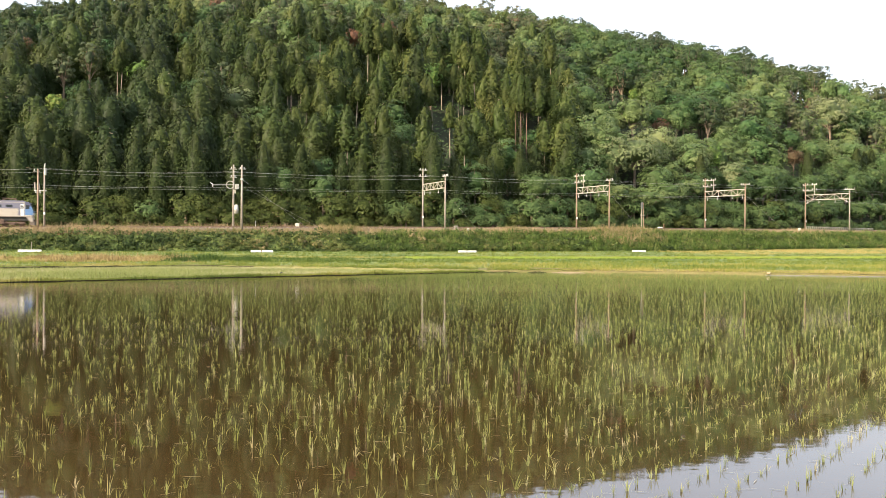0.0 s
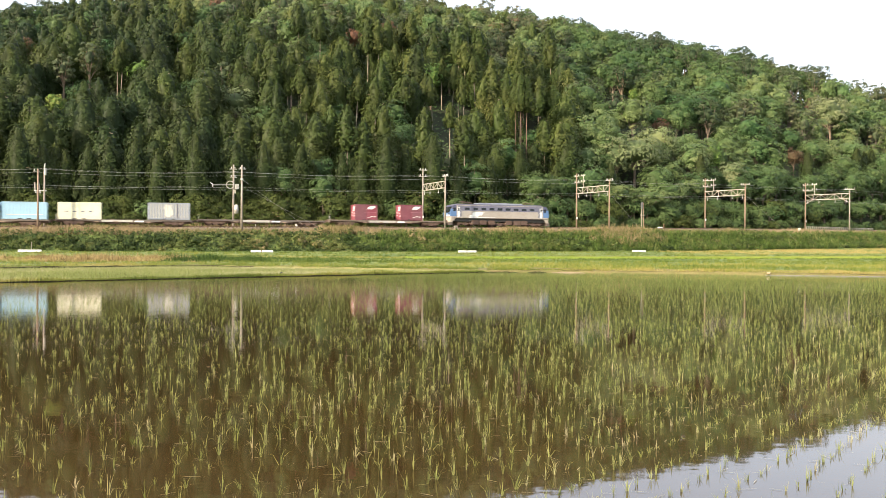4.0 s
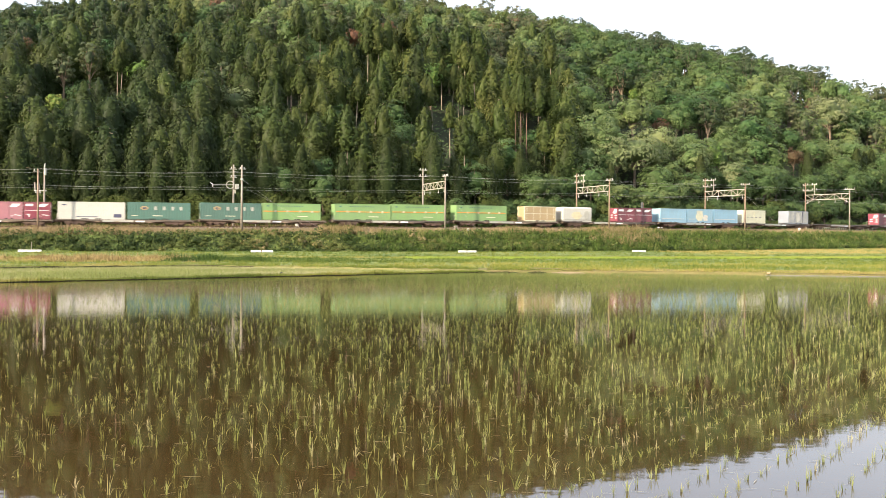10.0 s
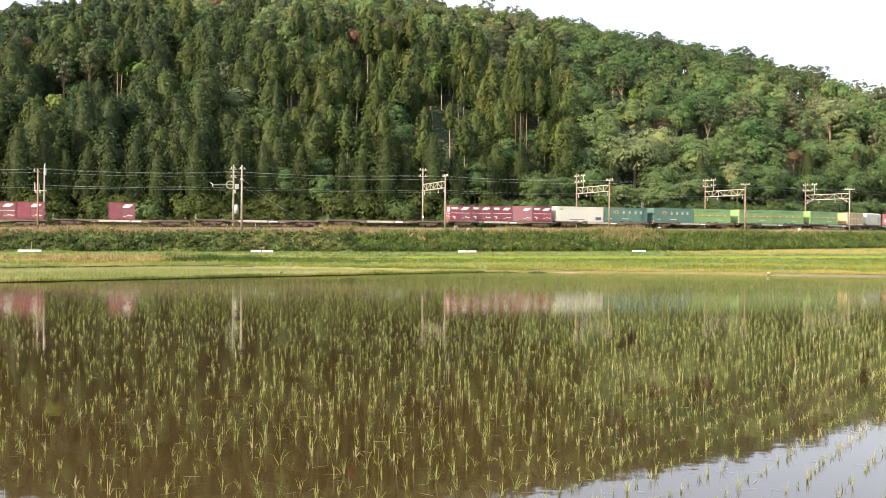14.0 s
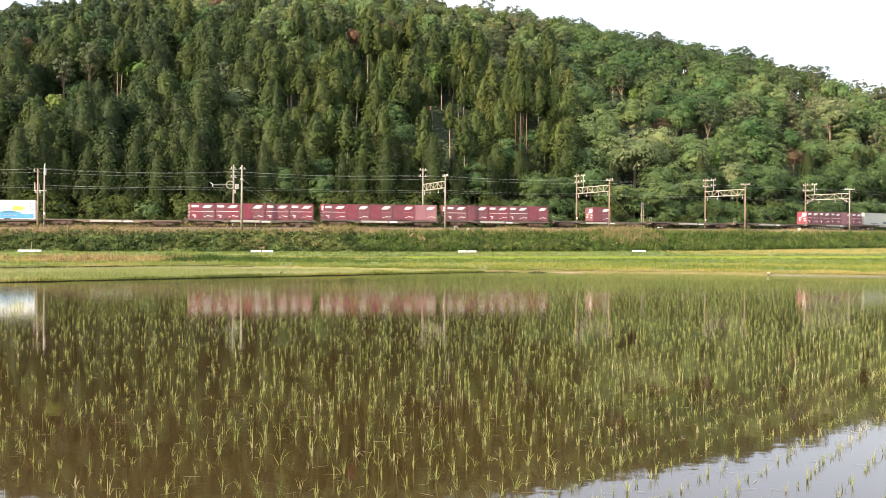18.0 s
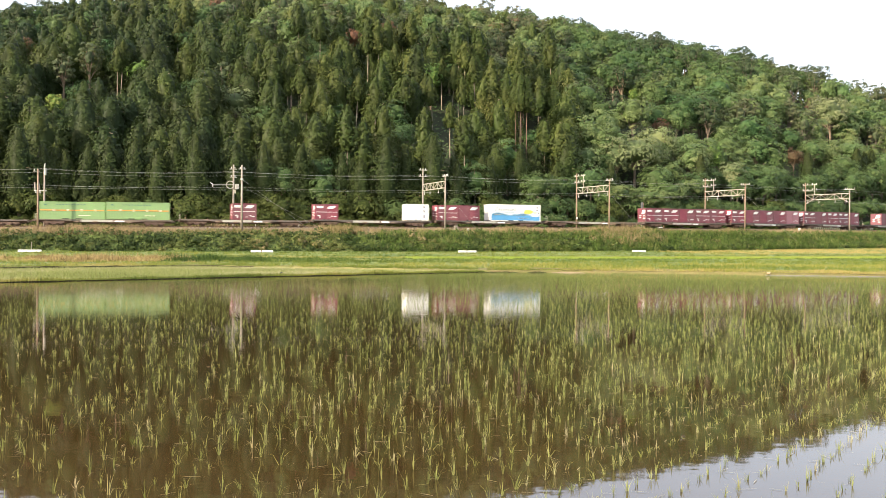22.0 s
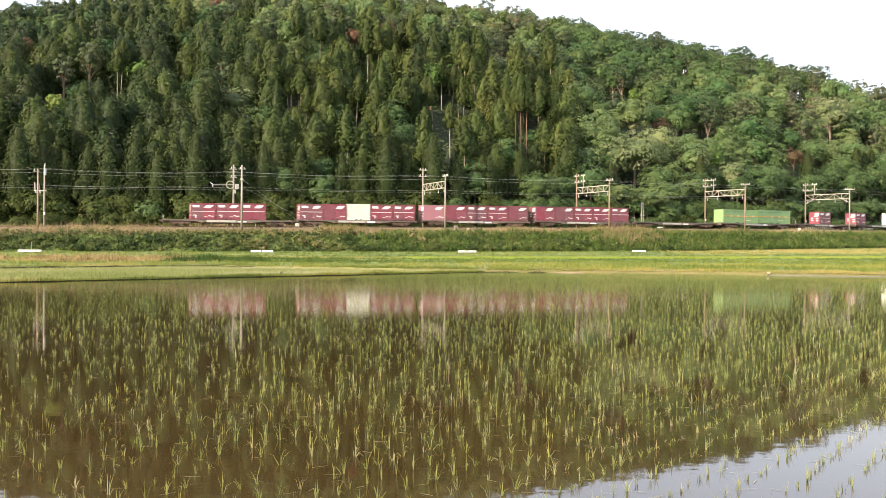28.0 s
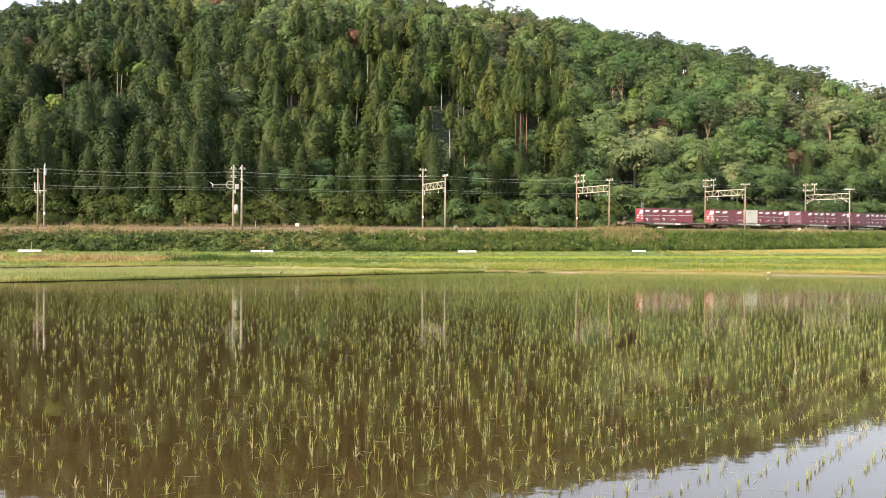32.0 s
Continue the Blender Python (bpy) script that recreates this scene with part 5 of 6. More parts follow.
part("junction_box", boxes((0.2, 0.8, BACK - 0.45, BACK - 0.1, 6.1, 6.9), bevel=0.03), M_STEEL, pair)
part("junction_box", boxes((0.0, 0.35, BACK - 0.40, BACK - 0.1, 5.4, 6.0), bevel=0.03), M_CREAM_STEEL, pair)
part("bracket_arm", tube(bmesh.new(), (0, BACK, 6.8), (-3.4, BACK - 1.4, 6.7), 0.04, 0.04, 6), M_STEEL, pair)
part("bracket_insulator", tube(insulator(bmesh.new(), -3.4, BACK - 1.4, 6.3, 0.5, 0.14), (-3.4, BACK - 1.4, 6.7), (-3.8, BACK - 1.5, 7.0), 0.06, 0.05, 6), M_PORCELAIN, pair)


def wire(points, sag, name="overhead_wire", label="thin sagging overhead wire between the poles", r=0.011, group="overhead wires"):
    row, n = [], 8
    for a, b in zip(points, points[1:]):
        a, b = Vector(a), Vector(b)
        row += [a.lerp(b, i / n) - Vector((0, 0, sag * 4 * (i / n) * (1 - i / n))) for i in range(n)]
    row.append(Vector(points[-1]))
    v, f = [], []
    for i, p in enumerate(row):
        v += [(p.x, p.y + r * math.cos(q), p.z + r * math.sin(q)) for q in (0.8, 2.4, 3.9, 5.5)]
        if i:
            f += [(4 * i - 4 + j, 4 * i - 4 + (j + 1) % 4, 4 * i + (j + 1) % 4, 4 * i + j) for j in range(4)]
    me = mesh_arrays(name, np.array(v), np.array(f), M_WIRE)
    return tagged(new(name, me), label, "wire", group)


SUPPORTS = (-48, -18, 11.5, 40.2) + PORTALS + (196, 227)
for off, z, sag in ((FRONT - 0.2, 8.1, 0.35), (FRONT + 0.3, 7.65, 0.3), (0.0, 6.05, 0.25), (0.0, 5.6, 0.03), (BACK - 0.3, 8.9, 0.4)):
    wire([track(s, off, z) for s in SUPPORTS], sag)
for top, end in ((6.9, 50.5), (5.9, 52.5)):
    wire([track(40.4, FRONT, top), track(end, FRONT + 0.6, -0.4)], 0.0, "guy_wire", "straight pale guy wire staying the concrete pole", 0.014, "guy wires")
wire([track(40.2, BACK, 6.8), track(11.5, BACK, 6.3)], 0.3)

# small things beside the line
def at_line(s, off, name, label, category, group=""):
    t = new(name)
    p = track(s, off)
    gz = float(ground_z([p.x], [p.y])[0])
    t.matrix_basis = Matrix.Translation((p.x, p.y, gz)) @ Matrix.Rotation(float(np.interp(s, S_GRID, HEAD)), 4, "Z")
    return tagged(t, label, category, group)


def marker(s, off, h, w, mat, label):
    t = at_line(s, off, "marker_post", label, "post", "posts beside the railway")
    part("post", box(bmesh.new(), -w / 2, w / 2, -w / 2, w / 2, -0.2, h, 0.02), mat, t)
    part("cap", box(bmesh.new(), -w / 2 - 0.015, w / 2 + 0.015, -w / 2 - 0.015, w / 2 + 0.015, h, h + 0.05, 0.01), mat, t)


marker(11.9, -16.4, 1.3, 0.10, M_CONCRETE, "thin weathered stake behind a white board")
marker(44.0, 8.3, 1.75, 0.12, M_OFFWHITE, "slim white post beside the tracks")
marker(49.0, 8.8, 1.3, 0.22, M_RUST, "short brown wooden post behind the tracks")
marker(51.0, 8.6, 1.35, 0.55, M_OFFWHITE, "small pale concrete block beside the tracks")
marker(74.6, -2.9, 0.8, 0.5, M_CONCRETE, "small pale concrete cabinet beside a portal")
marker(76.5, -3.6, 0.4, 0.16, M_WHITE, "slim white post in the grass")
marker(123.8, 8.2, 1.0, 0.8, M_WHITE, "low white block in the dry grass")
marker(126.5, 8.4, 0.8, 0.3, M_OFFWHITE, "small pale stone in the dry grass")
marker(149.6, -3.2, 0.8, 0.4, M_OFFWHITE, "small white box on the embankment's edge")
rail = at_line(183, 9.0, "fence", "pale grey lattice fence on short posts behind the tracks", "fence")
for i in range(36):
    part("post", boxes((-14.1 + i * 0.8, -13.95 + i * 0.8, -0.06, 0.06, -0.3, 1.45 if i % 2 else 1.35)), M_CREAM_STEEL, rail)
for z in (0.75, 1.25):
    part("beam", boxes((-14.4, 14.4, -0.12, -0.06, z, z + 0.11)), M_CREAM_STEEL, rail)
for i in range(7):
    st = at_line(199 + i * 2.6, 9.0, "marker_post", "short pale fence post behind the tracks", "post", "posts beside the railway")
    part("post", box(bmesh.new(), -0.08, 0.08, -0.08, 0.08, -0.2, 0.9, 0.02), M_CREAM_STEEL, st)

# signal seen from behind
sg = at_line(118.6, 7.4, "railway_signal", "grey railway signal on two slim poles beside the tracks", "signal")
part("pole", tube(bmesh.new(), (0, 0, -0.3), (0, 0, 5.4), 0.10, 0.08, 10), M_CONCRETE, sg)
part("pole", tube(bmesh.new(), (0.75, 0.3, -0.3), (0.6, 0.3, 5.6), 0.09, 0.07, 10), M_RUST, sg)
part("head", prism(bmesh.new(), [(-0.16, 4.5), (0.16, 4.5), (0.2, 5.1), (0.1, 5.7), (-0.1, 5.7), (-0.2, 5.1)], -0.12, 0.06), M_GREY, sg, "dull grey signal head")
part("hood", tube(bmesh.new(), (0, 0.06, 5.3), (0, 0.28, 5.3), 0.16, 0.18, 12), M_BLACK, sg)
part("hood", tube(bmesh.new(), (0, 0.06, 4.8), (0, 0.28, 4.8), 0.12, 0.14, 12), M_BLACK, sg)
part("bracket", boxes((-0.1, 0.8, -0.05, 0.35, 3.2, 3.3)), M_STEEL, sg)
for s0, z0, s1, o1 in ((134.4, 6.2, 142.5, -9.8), (72.6, 5.6, 78.0, -10.5), (103.3, 6.0, 109.0, -6.5)):
    g = track(s1, o1)
    wire([track(s0, FRONT, z0), (g.x, g.y, float(ground_z([g.x], [g.y])[0]) + 0.1)], 0.0, "guy_wire", "straight pale guy wire staying a portal pole", 0.013, "guy wires")

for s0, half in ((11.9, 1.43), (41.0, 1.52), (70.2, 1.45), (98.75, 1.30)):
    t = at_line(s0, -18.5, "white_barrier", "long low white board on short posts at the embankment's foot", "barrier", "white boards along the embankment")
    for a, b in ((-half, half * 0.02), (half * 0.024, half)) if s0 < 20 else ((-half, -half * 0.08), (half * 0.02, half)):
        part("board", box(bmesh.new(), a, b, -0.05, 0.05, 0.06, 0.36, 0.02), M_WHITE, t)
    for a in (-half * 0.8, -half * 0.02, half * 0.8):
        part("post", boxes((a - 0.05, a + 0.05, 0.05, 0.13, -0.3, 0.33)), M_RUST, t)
t = tagged(new("field_marker"), "small dark knob on a stake by the levee", "stake")
t.location = (-9.25, 61.5, -0.12)
part("stake", tube(bmesh.new(), (0, 0, -0.2), (0, 0, 0.2), 0.025), M_BLACK, t)
bm = bmesh.new()
bmesh.ops.create_icosphere(bm, subdivisions=2, radius=0.095, matrix=Matrix.Translation((0, 0, 0.24)) @ Matrix.Diagonal((1, 1, 0.8, 1)))
part("knob", bm, M_BLACK, t, "", True)


# ---------------------------------------------------------------- the freight train
HALF_W = 1.22


def plate(x0, x1, z0, z1, y=-HALF_W, t=0.012):
    return boxes((x0, x1, y - t, y + 0.002, z0, z1))


def slanted(x0, x1, z0, z1, lean, y=-HALF_W, t=0.012):
    return prism(bmesh.new(), [(x0, z0), (x1, z0), (x1 + lean, z1), (x0 + lean, z1)], y - t, y + 0.002)


def container(name, length, height, mat, label, ribs=0, rib_depth=0.03, post_mat=None, decor=(), rib_mat=None, smooth=0.0):
    """A freight container, its base at z = 0: body, corner posts, edge rails, doors or ribs, and painted marks."""
    thing = new(name)
    tagged(thing, label, "container", "containers on the train")
    h = length / 2
    part("body", box(bmesh.new(), -h + 0.02, h - 0.02, -HALF_W + 0.03, HALF_W - 0.03, 0.10, height - 0.02, smooth or 0.02), mat, thing)
    pm = post_mat or mat
    for x in () if smooth else (-h, h - 0.12):
        for y in (-HALF_W, HALF_W - 0.12):
            part("corner_post", box(bmesh.new(), x, x + 0.12, y, y + 0.12, 0, height, 0.01), pm, thing)
    for y in (-HALF_W, HALF_W - 0.09):
        if not smooth:
            part("top_rail", boxes((-h + 0.12, h - 0.12, y, y + 0.09, height - 0.12, height - 0.003)), pm, thing)
        part("bottom_rail", boxes((-h + 0.12, h - 0.12, y, y + 0.09, 0.0, 0.16)), pm, thing)
    # fork openings are solid black plates; the dark inside is only colour
    for y in (-0.95, 0.75):
        part("fork_pocket", boxes((-h * 0.3 if y < 0 else h * 0.1, -h * 0.1 if y < 0 else h * 0.3, -HALF_W - 0.004, -HALF_W + 0.02, 0.02, 0.13)), M_BLACK, thing)
    if ribs:
        w = (length - 0.34) / ribs
        for i in range(ribs):
            x = -h + 0.17 + w * (i + 0.5)
            share("rib", rib_mesh(w * 0.42, height - 0.32, rib_depth, rib_mat or mat), thing, (x, -HALF_W + 0.03 - rib_depth / 2 + 0.002, 0.18))
    elif not smooth:
        for x0, x1 in ((-h + 0.16, -0.03), (0.03, h - 0.16)):
            part("door", box(bmesh.new(), x0, x1, -HALF_W + 0.008, -HALF_W + 0.04, 0.2, height - 0.16, 0.008), mat, thing)
        for x in (-0.12, 0.12):
            part("lock_bar", tube(bmesh.new(), (x, -HALF_W, 0.2), (x, -HALF_W, height - 0.2), 0.018, 0.018, 6), M_STEEL if mat is M_SILVER else mat, thing)
    for kind, a, b, c, d, m in decor:
        if kind == "plate":
            part("painted_mark", plate(a, b, c, d, -HALF_W - 0.005), m, thing)
        elif kind == "slant":
            part("emblem", prism(bmesh.new(), [(a - 0.05, c), (b - 0.42, c), (b + 0.02, d - 0.12), (b + 0.05, d), (a + 0.42, d), (a + 0.22, d - 0.16)], -HALF_W - 0.017, -HALF_W), m, thing)
        elif kind == "oval":
            bm = bmesh.new()
            prism(bm, [((a + b) / 2 + (b - a) / 2 * math.cos(q), (c + d) / 2 + (d - c) / 2 * math.sin(q)) for q in np.linspace(0, 2 * math.pi, 15)[:-1]], -HALF_W - 0.017, -HALF_W)
            part("emblem", bm, m, thing)
        elif kind == "patch":
            rr = random.Random(int(a * 100) + int(d * 70))
            n = 16
            ring = [((a + b) / 2 + (b - a) / 2 * math.cos(q) * rr.uniform(0.6, 1.05), (c + d) / 2 + (d - c) / 2 * max(-1, min(1, 1.35 * math.sin(q))) * rr.uniform(0.8, 1.0)) for q in np.linspace(0, 2 * math.pi, n + 1)[:-1]]
            part("faded_patch", prism(bmesh.new(), ring, -HALF_W - 0.017, -HALF_W), m, thing)
        elif kind == "wave":
            top = [(x, d + 0.22 * math.sin((x - a) * 1.35) + 0.10 * (x - a) / (b - a) * 3 * (1 if x < (a + b) / 2 else -0.2)) for x in np.linspace(b, a, 28)]
            part("painted_wave", prism(bmesh.new(), [(a, c), (b, c)] + top, -HALF_W - 0.017, -HALF_W), m, thing)
    return thing


_ribs = {}


def end_marks(thing, length):
    """White emblem and bars on a container's ends."""
    for q in (-1, 1):
        x = q * (length / 2 - 0.02)
        x0, x1 = min(x, x + q * 0.014), max(x, x + q * 0.014)
        part("emblem", boxes((x0, x1, -0.95, -0.1, 1.72, 2.2), (x0, x1, -0.75, 0.15, 1.5, 1.7)), M_WHITE, thing)
        for y, z in ((-0.9, 1.05), (-0.9, 0.6), (0.25, 1.15), (0.25, 0.75)):
            part("painted_mark", boxes((x0, x1, y, y + 0.5, z, z + 0.16)), M_WHITE, thing)


def rib_mesh(w, h, d, mat):
    key = (round(w, 3), round(h, 3), d, mat.name)
    if key not in _ribs:
        bm = prism(bmesh.new(), [(-w / 2, 0), (w / 2, 0), (w / 2, h), (-w / 2, h)], -d / 2, d / 2)
        for v in bm.verts:
            if v.co.y < 0:
                v.co.x *= 0.65
        me = bpy.data.meshes.new("rib")
        bm.to_mesh(me)
        bm.free()
        me.materials.append(mat)
        _ribs[key] = me
    return _ribs[key]


def red_marks(small, mark, text):
    d = [("slant", 0.10, 1.45, 1.78, 2.22, M_WHITE), ("plate", -1.66, 1.66, 1.22, 1.29, M_WHITE)] if small else [("slant", 0.10, 1.45, 1.74, 2.22, M_WHITE), ("plate", -0.2, 1.66, 1.24, 1.29, M_PINK)]
    if small:
        d.append(("plate", -1.55, -0.55, 1.86, 2.20, M_WHITE))
    if mark:
        d += [("plate", -1.45, -1.0, 0.62, 0.74, M_WHITE), ("plate", -1.15, -1.0, 0.30, 0.62, M_WHITE)]
    if text:
        d += [("plate", 0.75, 1.05, 0.55, 0.68, M_WHITE), ("plate", 1.12, 1.55, 0.5, 0.6, M_WHITE), ("plate", 0.2, 0.62, 0.42, 0.48, M_WHITE)]
    return d


L12, L20, L30, L31 = 3.715, 6.06, 9.125, 9.41
MODELS = {}


def models():
    red = "wine red freight container with white emblem and stripe"
    MODELS["r"] = container("freight_container", L12, 2.5, M_RED, red, decor=red_marks(True, True, True))
    MODELS["q"] = container("freight_container", L12, 2.5, M_RED, red, decor=red_marks(False, False, True))
    MODELS["k"] = container("freight_container", L12, 2.5, M_RED, "ribbed wine red freight container with white emblem", ribs=9, decor=red_marks(True, False, True)[:3])
    MODELS["p"] = container("freight_container", L12, 2.5, M_PINK, "faded pinkish red freight container with white emblem", decor=red_marks(False, False, True))
    for k in "rqkp":
        end_marks(MODELS[k], L12)
    MODELS["w"] = container("freight_container", L12, 2.62, M_WHITE, "plain white freight container with a dark vertical mark",
                            decor=[("plate", 0.95, 1.12, 0.4, 0.9, M_SLATE), ("plate", 0.95, 1.12, 1.3, 1.7, M_SLATE), ("plate", 0.95, 1.12, 2.0, 2.3, M_SLATE)])
    MODELS["c"] = container("freight_container", L12, 2.55, M_OFFWHITE, "off-white freight container with two doors")
    g = [("plate", -4.4, 4.4, 1.24, 1.37, M_ORANGE)]
    g += [("plate", x - 0.16, x + 0.16, 1.18, 1.46, M_CREAM) for x in (-2.5, -0.6, 1.3, 3.2)]
    g += [("plate", -2.2 + i * 0.42, -1.98 + i * 0.42, 2.06, 2.2, M_TEAL) for i in range(10)]
    g += [("plate", -3.9, -3.5, 2.02, 2.2, M_TEAL), ("plate", 0.9, 2.5, 0.5, 0.6, M_CREAM)]
    MODELS["g"] = container("freight_container", L30, 2.55, M_GREEN, "long yellow-green ribbed container with an orange line", ribs=24, rib_depth=0.014, decor=g)
    t = [("plate", x - 0.2, x + 0.2, 1.4, 1.95, M_GREYWHITE) for x in (-0.5, 0.75, 2.0, 3.2)]
    t += [("oval", -2.7, -1.5, 1.4, 2.0, M_TAN), ("oval", -2.45, -1.75, 1.5, 1.85, M_SLATE), ("plate", -0.9, 0.6, 0.5, 0.6, M_CREAM), ("plate", -3.9, -3.0, 0.5, 0.58, M_CREAM)]
    MODELS["t"] = container("freight_container", L30, 2.55, M_TEAL, "long teal green container with cream panels and an orange oval", ribs=22, decor=t)
    MODELS["h"] = container("freight_container", L31, 2.55, M_PALE_WHITE, "long greyish white ribbed container with a blue corner mark", ribs=26,
                            decor=[("plate", 3.1, 4.2, 0.3, 0.8, M_SLATE), ("plate", -4.1, -3.5, 2.0, 2.16, M_SLATE), ("plate", -2.2, 0.9, 0.32, 0.42, M_SLATE)])
    MODELS["n"] = container("freight_container", L31, 2.75, M_WHITE, "long white container with a blue wave and yellow patch",
                            decor=[("patch", 1.3, 3.3, 1.2, 1.95, M_YELLOW), ("wave", -4.55, 4.5, 0.9, 1.15, M_LBLUE), ("wave", -4.55, 4.5, 0.12, 1.0, M_BLUE), ("plate", 3.4, 3.9, 1.3, 1.55, M_CREAM),
                                   ("slant", -3.75, -3.5, 1.55, 2.3, M_SLATE), ("plate", -2.2, -0.4, 1.42, 1.5, M_LBLUE), ("plate", -3.9, -2.6, 1.0, 1.12, M_OFFWHITE), ("plate", 0.4, 2.2, 0.42, 0.55, M_WHITE),
                                   ("plate", 3.95, 4.15, 2.2, 2.4, M_SLATE), ("plate", 3.95, 4.15, 1.75, 1.95, M_SLATE), ("plate", 4.2, 4.4, 1.3, 1.5, M_SLATE)])
    for i in range(8):
        part("painted_mark", slanted(-3.25 + i * 0.42, -3.08 + i * 0.42, 1.72, 1.94 + 0.10 * (i % 3 == 0), 0.14, -HALF_W - 0.005), M_SILVER, MODELS["n"])
    MODELS["b"] = container("freight_container", L20, 2.5, M_LBLUE, "light blue ribbed freight container with faded panels", ribs=12, rib_depth=0.010, decor=[("plate", -2.6, 2.5, 0.62, 0.7, M_OFFWHITE)])
    MODELS["m"] = container("freight_container", L20, 2.5, M_LBLUE, "light blue freight container with a large cream patch", ribs=12, rib_depth=0.012,
                            decor=[("patch", -1.2, 1.0, 0.25, 2.3, M_CREAM), ("patch", 0.6, 2.0, 0.3, 1.5, M_OFFWHITE), ("plate", -2.6, -1.2, 0.6, 0.68, M_OFFWHITE)])
    MODELS["y"] = container("freight_container", L20, 2.5, M_CREAM, "cream yellow freight container with four dark marks",
                            decor=[("plate", x - 0.22, x + 0.3, 1.1, 1.2, M_SLATE) for x in (-1.8, -0.7, 0.4, 1.5)])
    MODELS["o"] = container("freight_container", L20, 2.5, M_PALE_WHITE, "off-white smooth container with rounded ends and a pale yellow mark", smooth=0.26,
                            decor=[("patch", -1.2, 1.0, 0.30, 1.75, M_BUTTER), ("patch", 1.3, 2.4, 0.35, 1.9, M_GREYWHITE)])
    tan = [("plate", -2.8, 2.8, 1.22, 1.3, M_CREAM)] + [("plate", x - 0.03, x + 0.03, 0.3, 2.3, M_CREAM) for x in (-2.6, -1.3, 0.0, 1.3, 2.6)]
    MODELS["a"] = container("freight_container", L20, 2.5, M_TAN, "tan freight container with cream frame lines", post_mat=M_CREAM, decor=tan)
    MODELS["s"] = container("freight_container", L20, 2.5, M_SILVER, "silver grey ribbed container with a cream patch", ribs=14, rib_depth=0.05, rib_mat=M_GREYWHITE,
                            decor=[("patch", -0.9, 0.7, 0.3, 2.3, M_OFFWHITE), ("plate", 1.15, 1.3, 0.2, 2.4, M_SLATE)])


def wheel_mesh():
    bm = bmesh.new()
    for r, a, b in ((0.43, -0.07, 0.06), (0.46, 0.06, 0.09), (0.14, -0.12, -0.07)):
        tube(bm, (0, a, 0), (0, b, 0), r, r, 18)
    me = bpy.data.meshes.new("wheel")
    bm.to_mesh(me)
    bm.free()
    me.materials.append(M_DARK)
    return me


def bogie(parent, x, wheels, half=0.95):
    bm = boxes((-half - 0.5, half + 0.5, -1.12, -0.98, 0.42, 0.62), (-half - 0.5, half + 0.5, 0.98, 1.12, 0.42, 0.62), (-0.3, 0.3, -1.0, 1.0, 0.4, 0.68))
    for y in (-1.1, 0.98):
        box(bm, -half - 0.18, -half + 0.18, y - 0.06, y + 0.18, 0.28, 0.6)
        box(bm, half - 0.18, half + 0.18, y - 0.06, y + 0.18, 0.28, 0.6)
        box(bm, -0.35, 0.35, y - 0.08, y + 0.16, 0.2, 0.6)
    fr = part("bogie", bm, M_DARK, parent)
    fr.location = (x, 0, 0)
    for ax in (-half, half):
        share("wheel", wheels, fr, Matrix.Translation((ax, -0.6, 0.45)))
        share("wheel", wheels, fr, Matrix.Translation((ax, 0.6, 0.45)) @ Matrix.Rotation(math.pi, 4, "Z"))
        part("axle", tube(bmesh.new(), (ax, -0.6, 0.45), (ax, 0.6, 0.45), 0.08, 0.08, 8), M_DARK, fr)


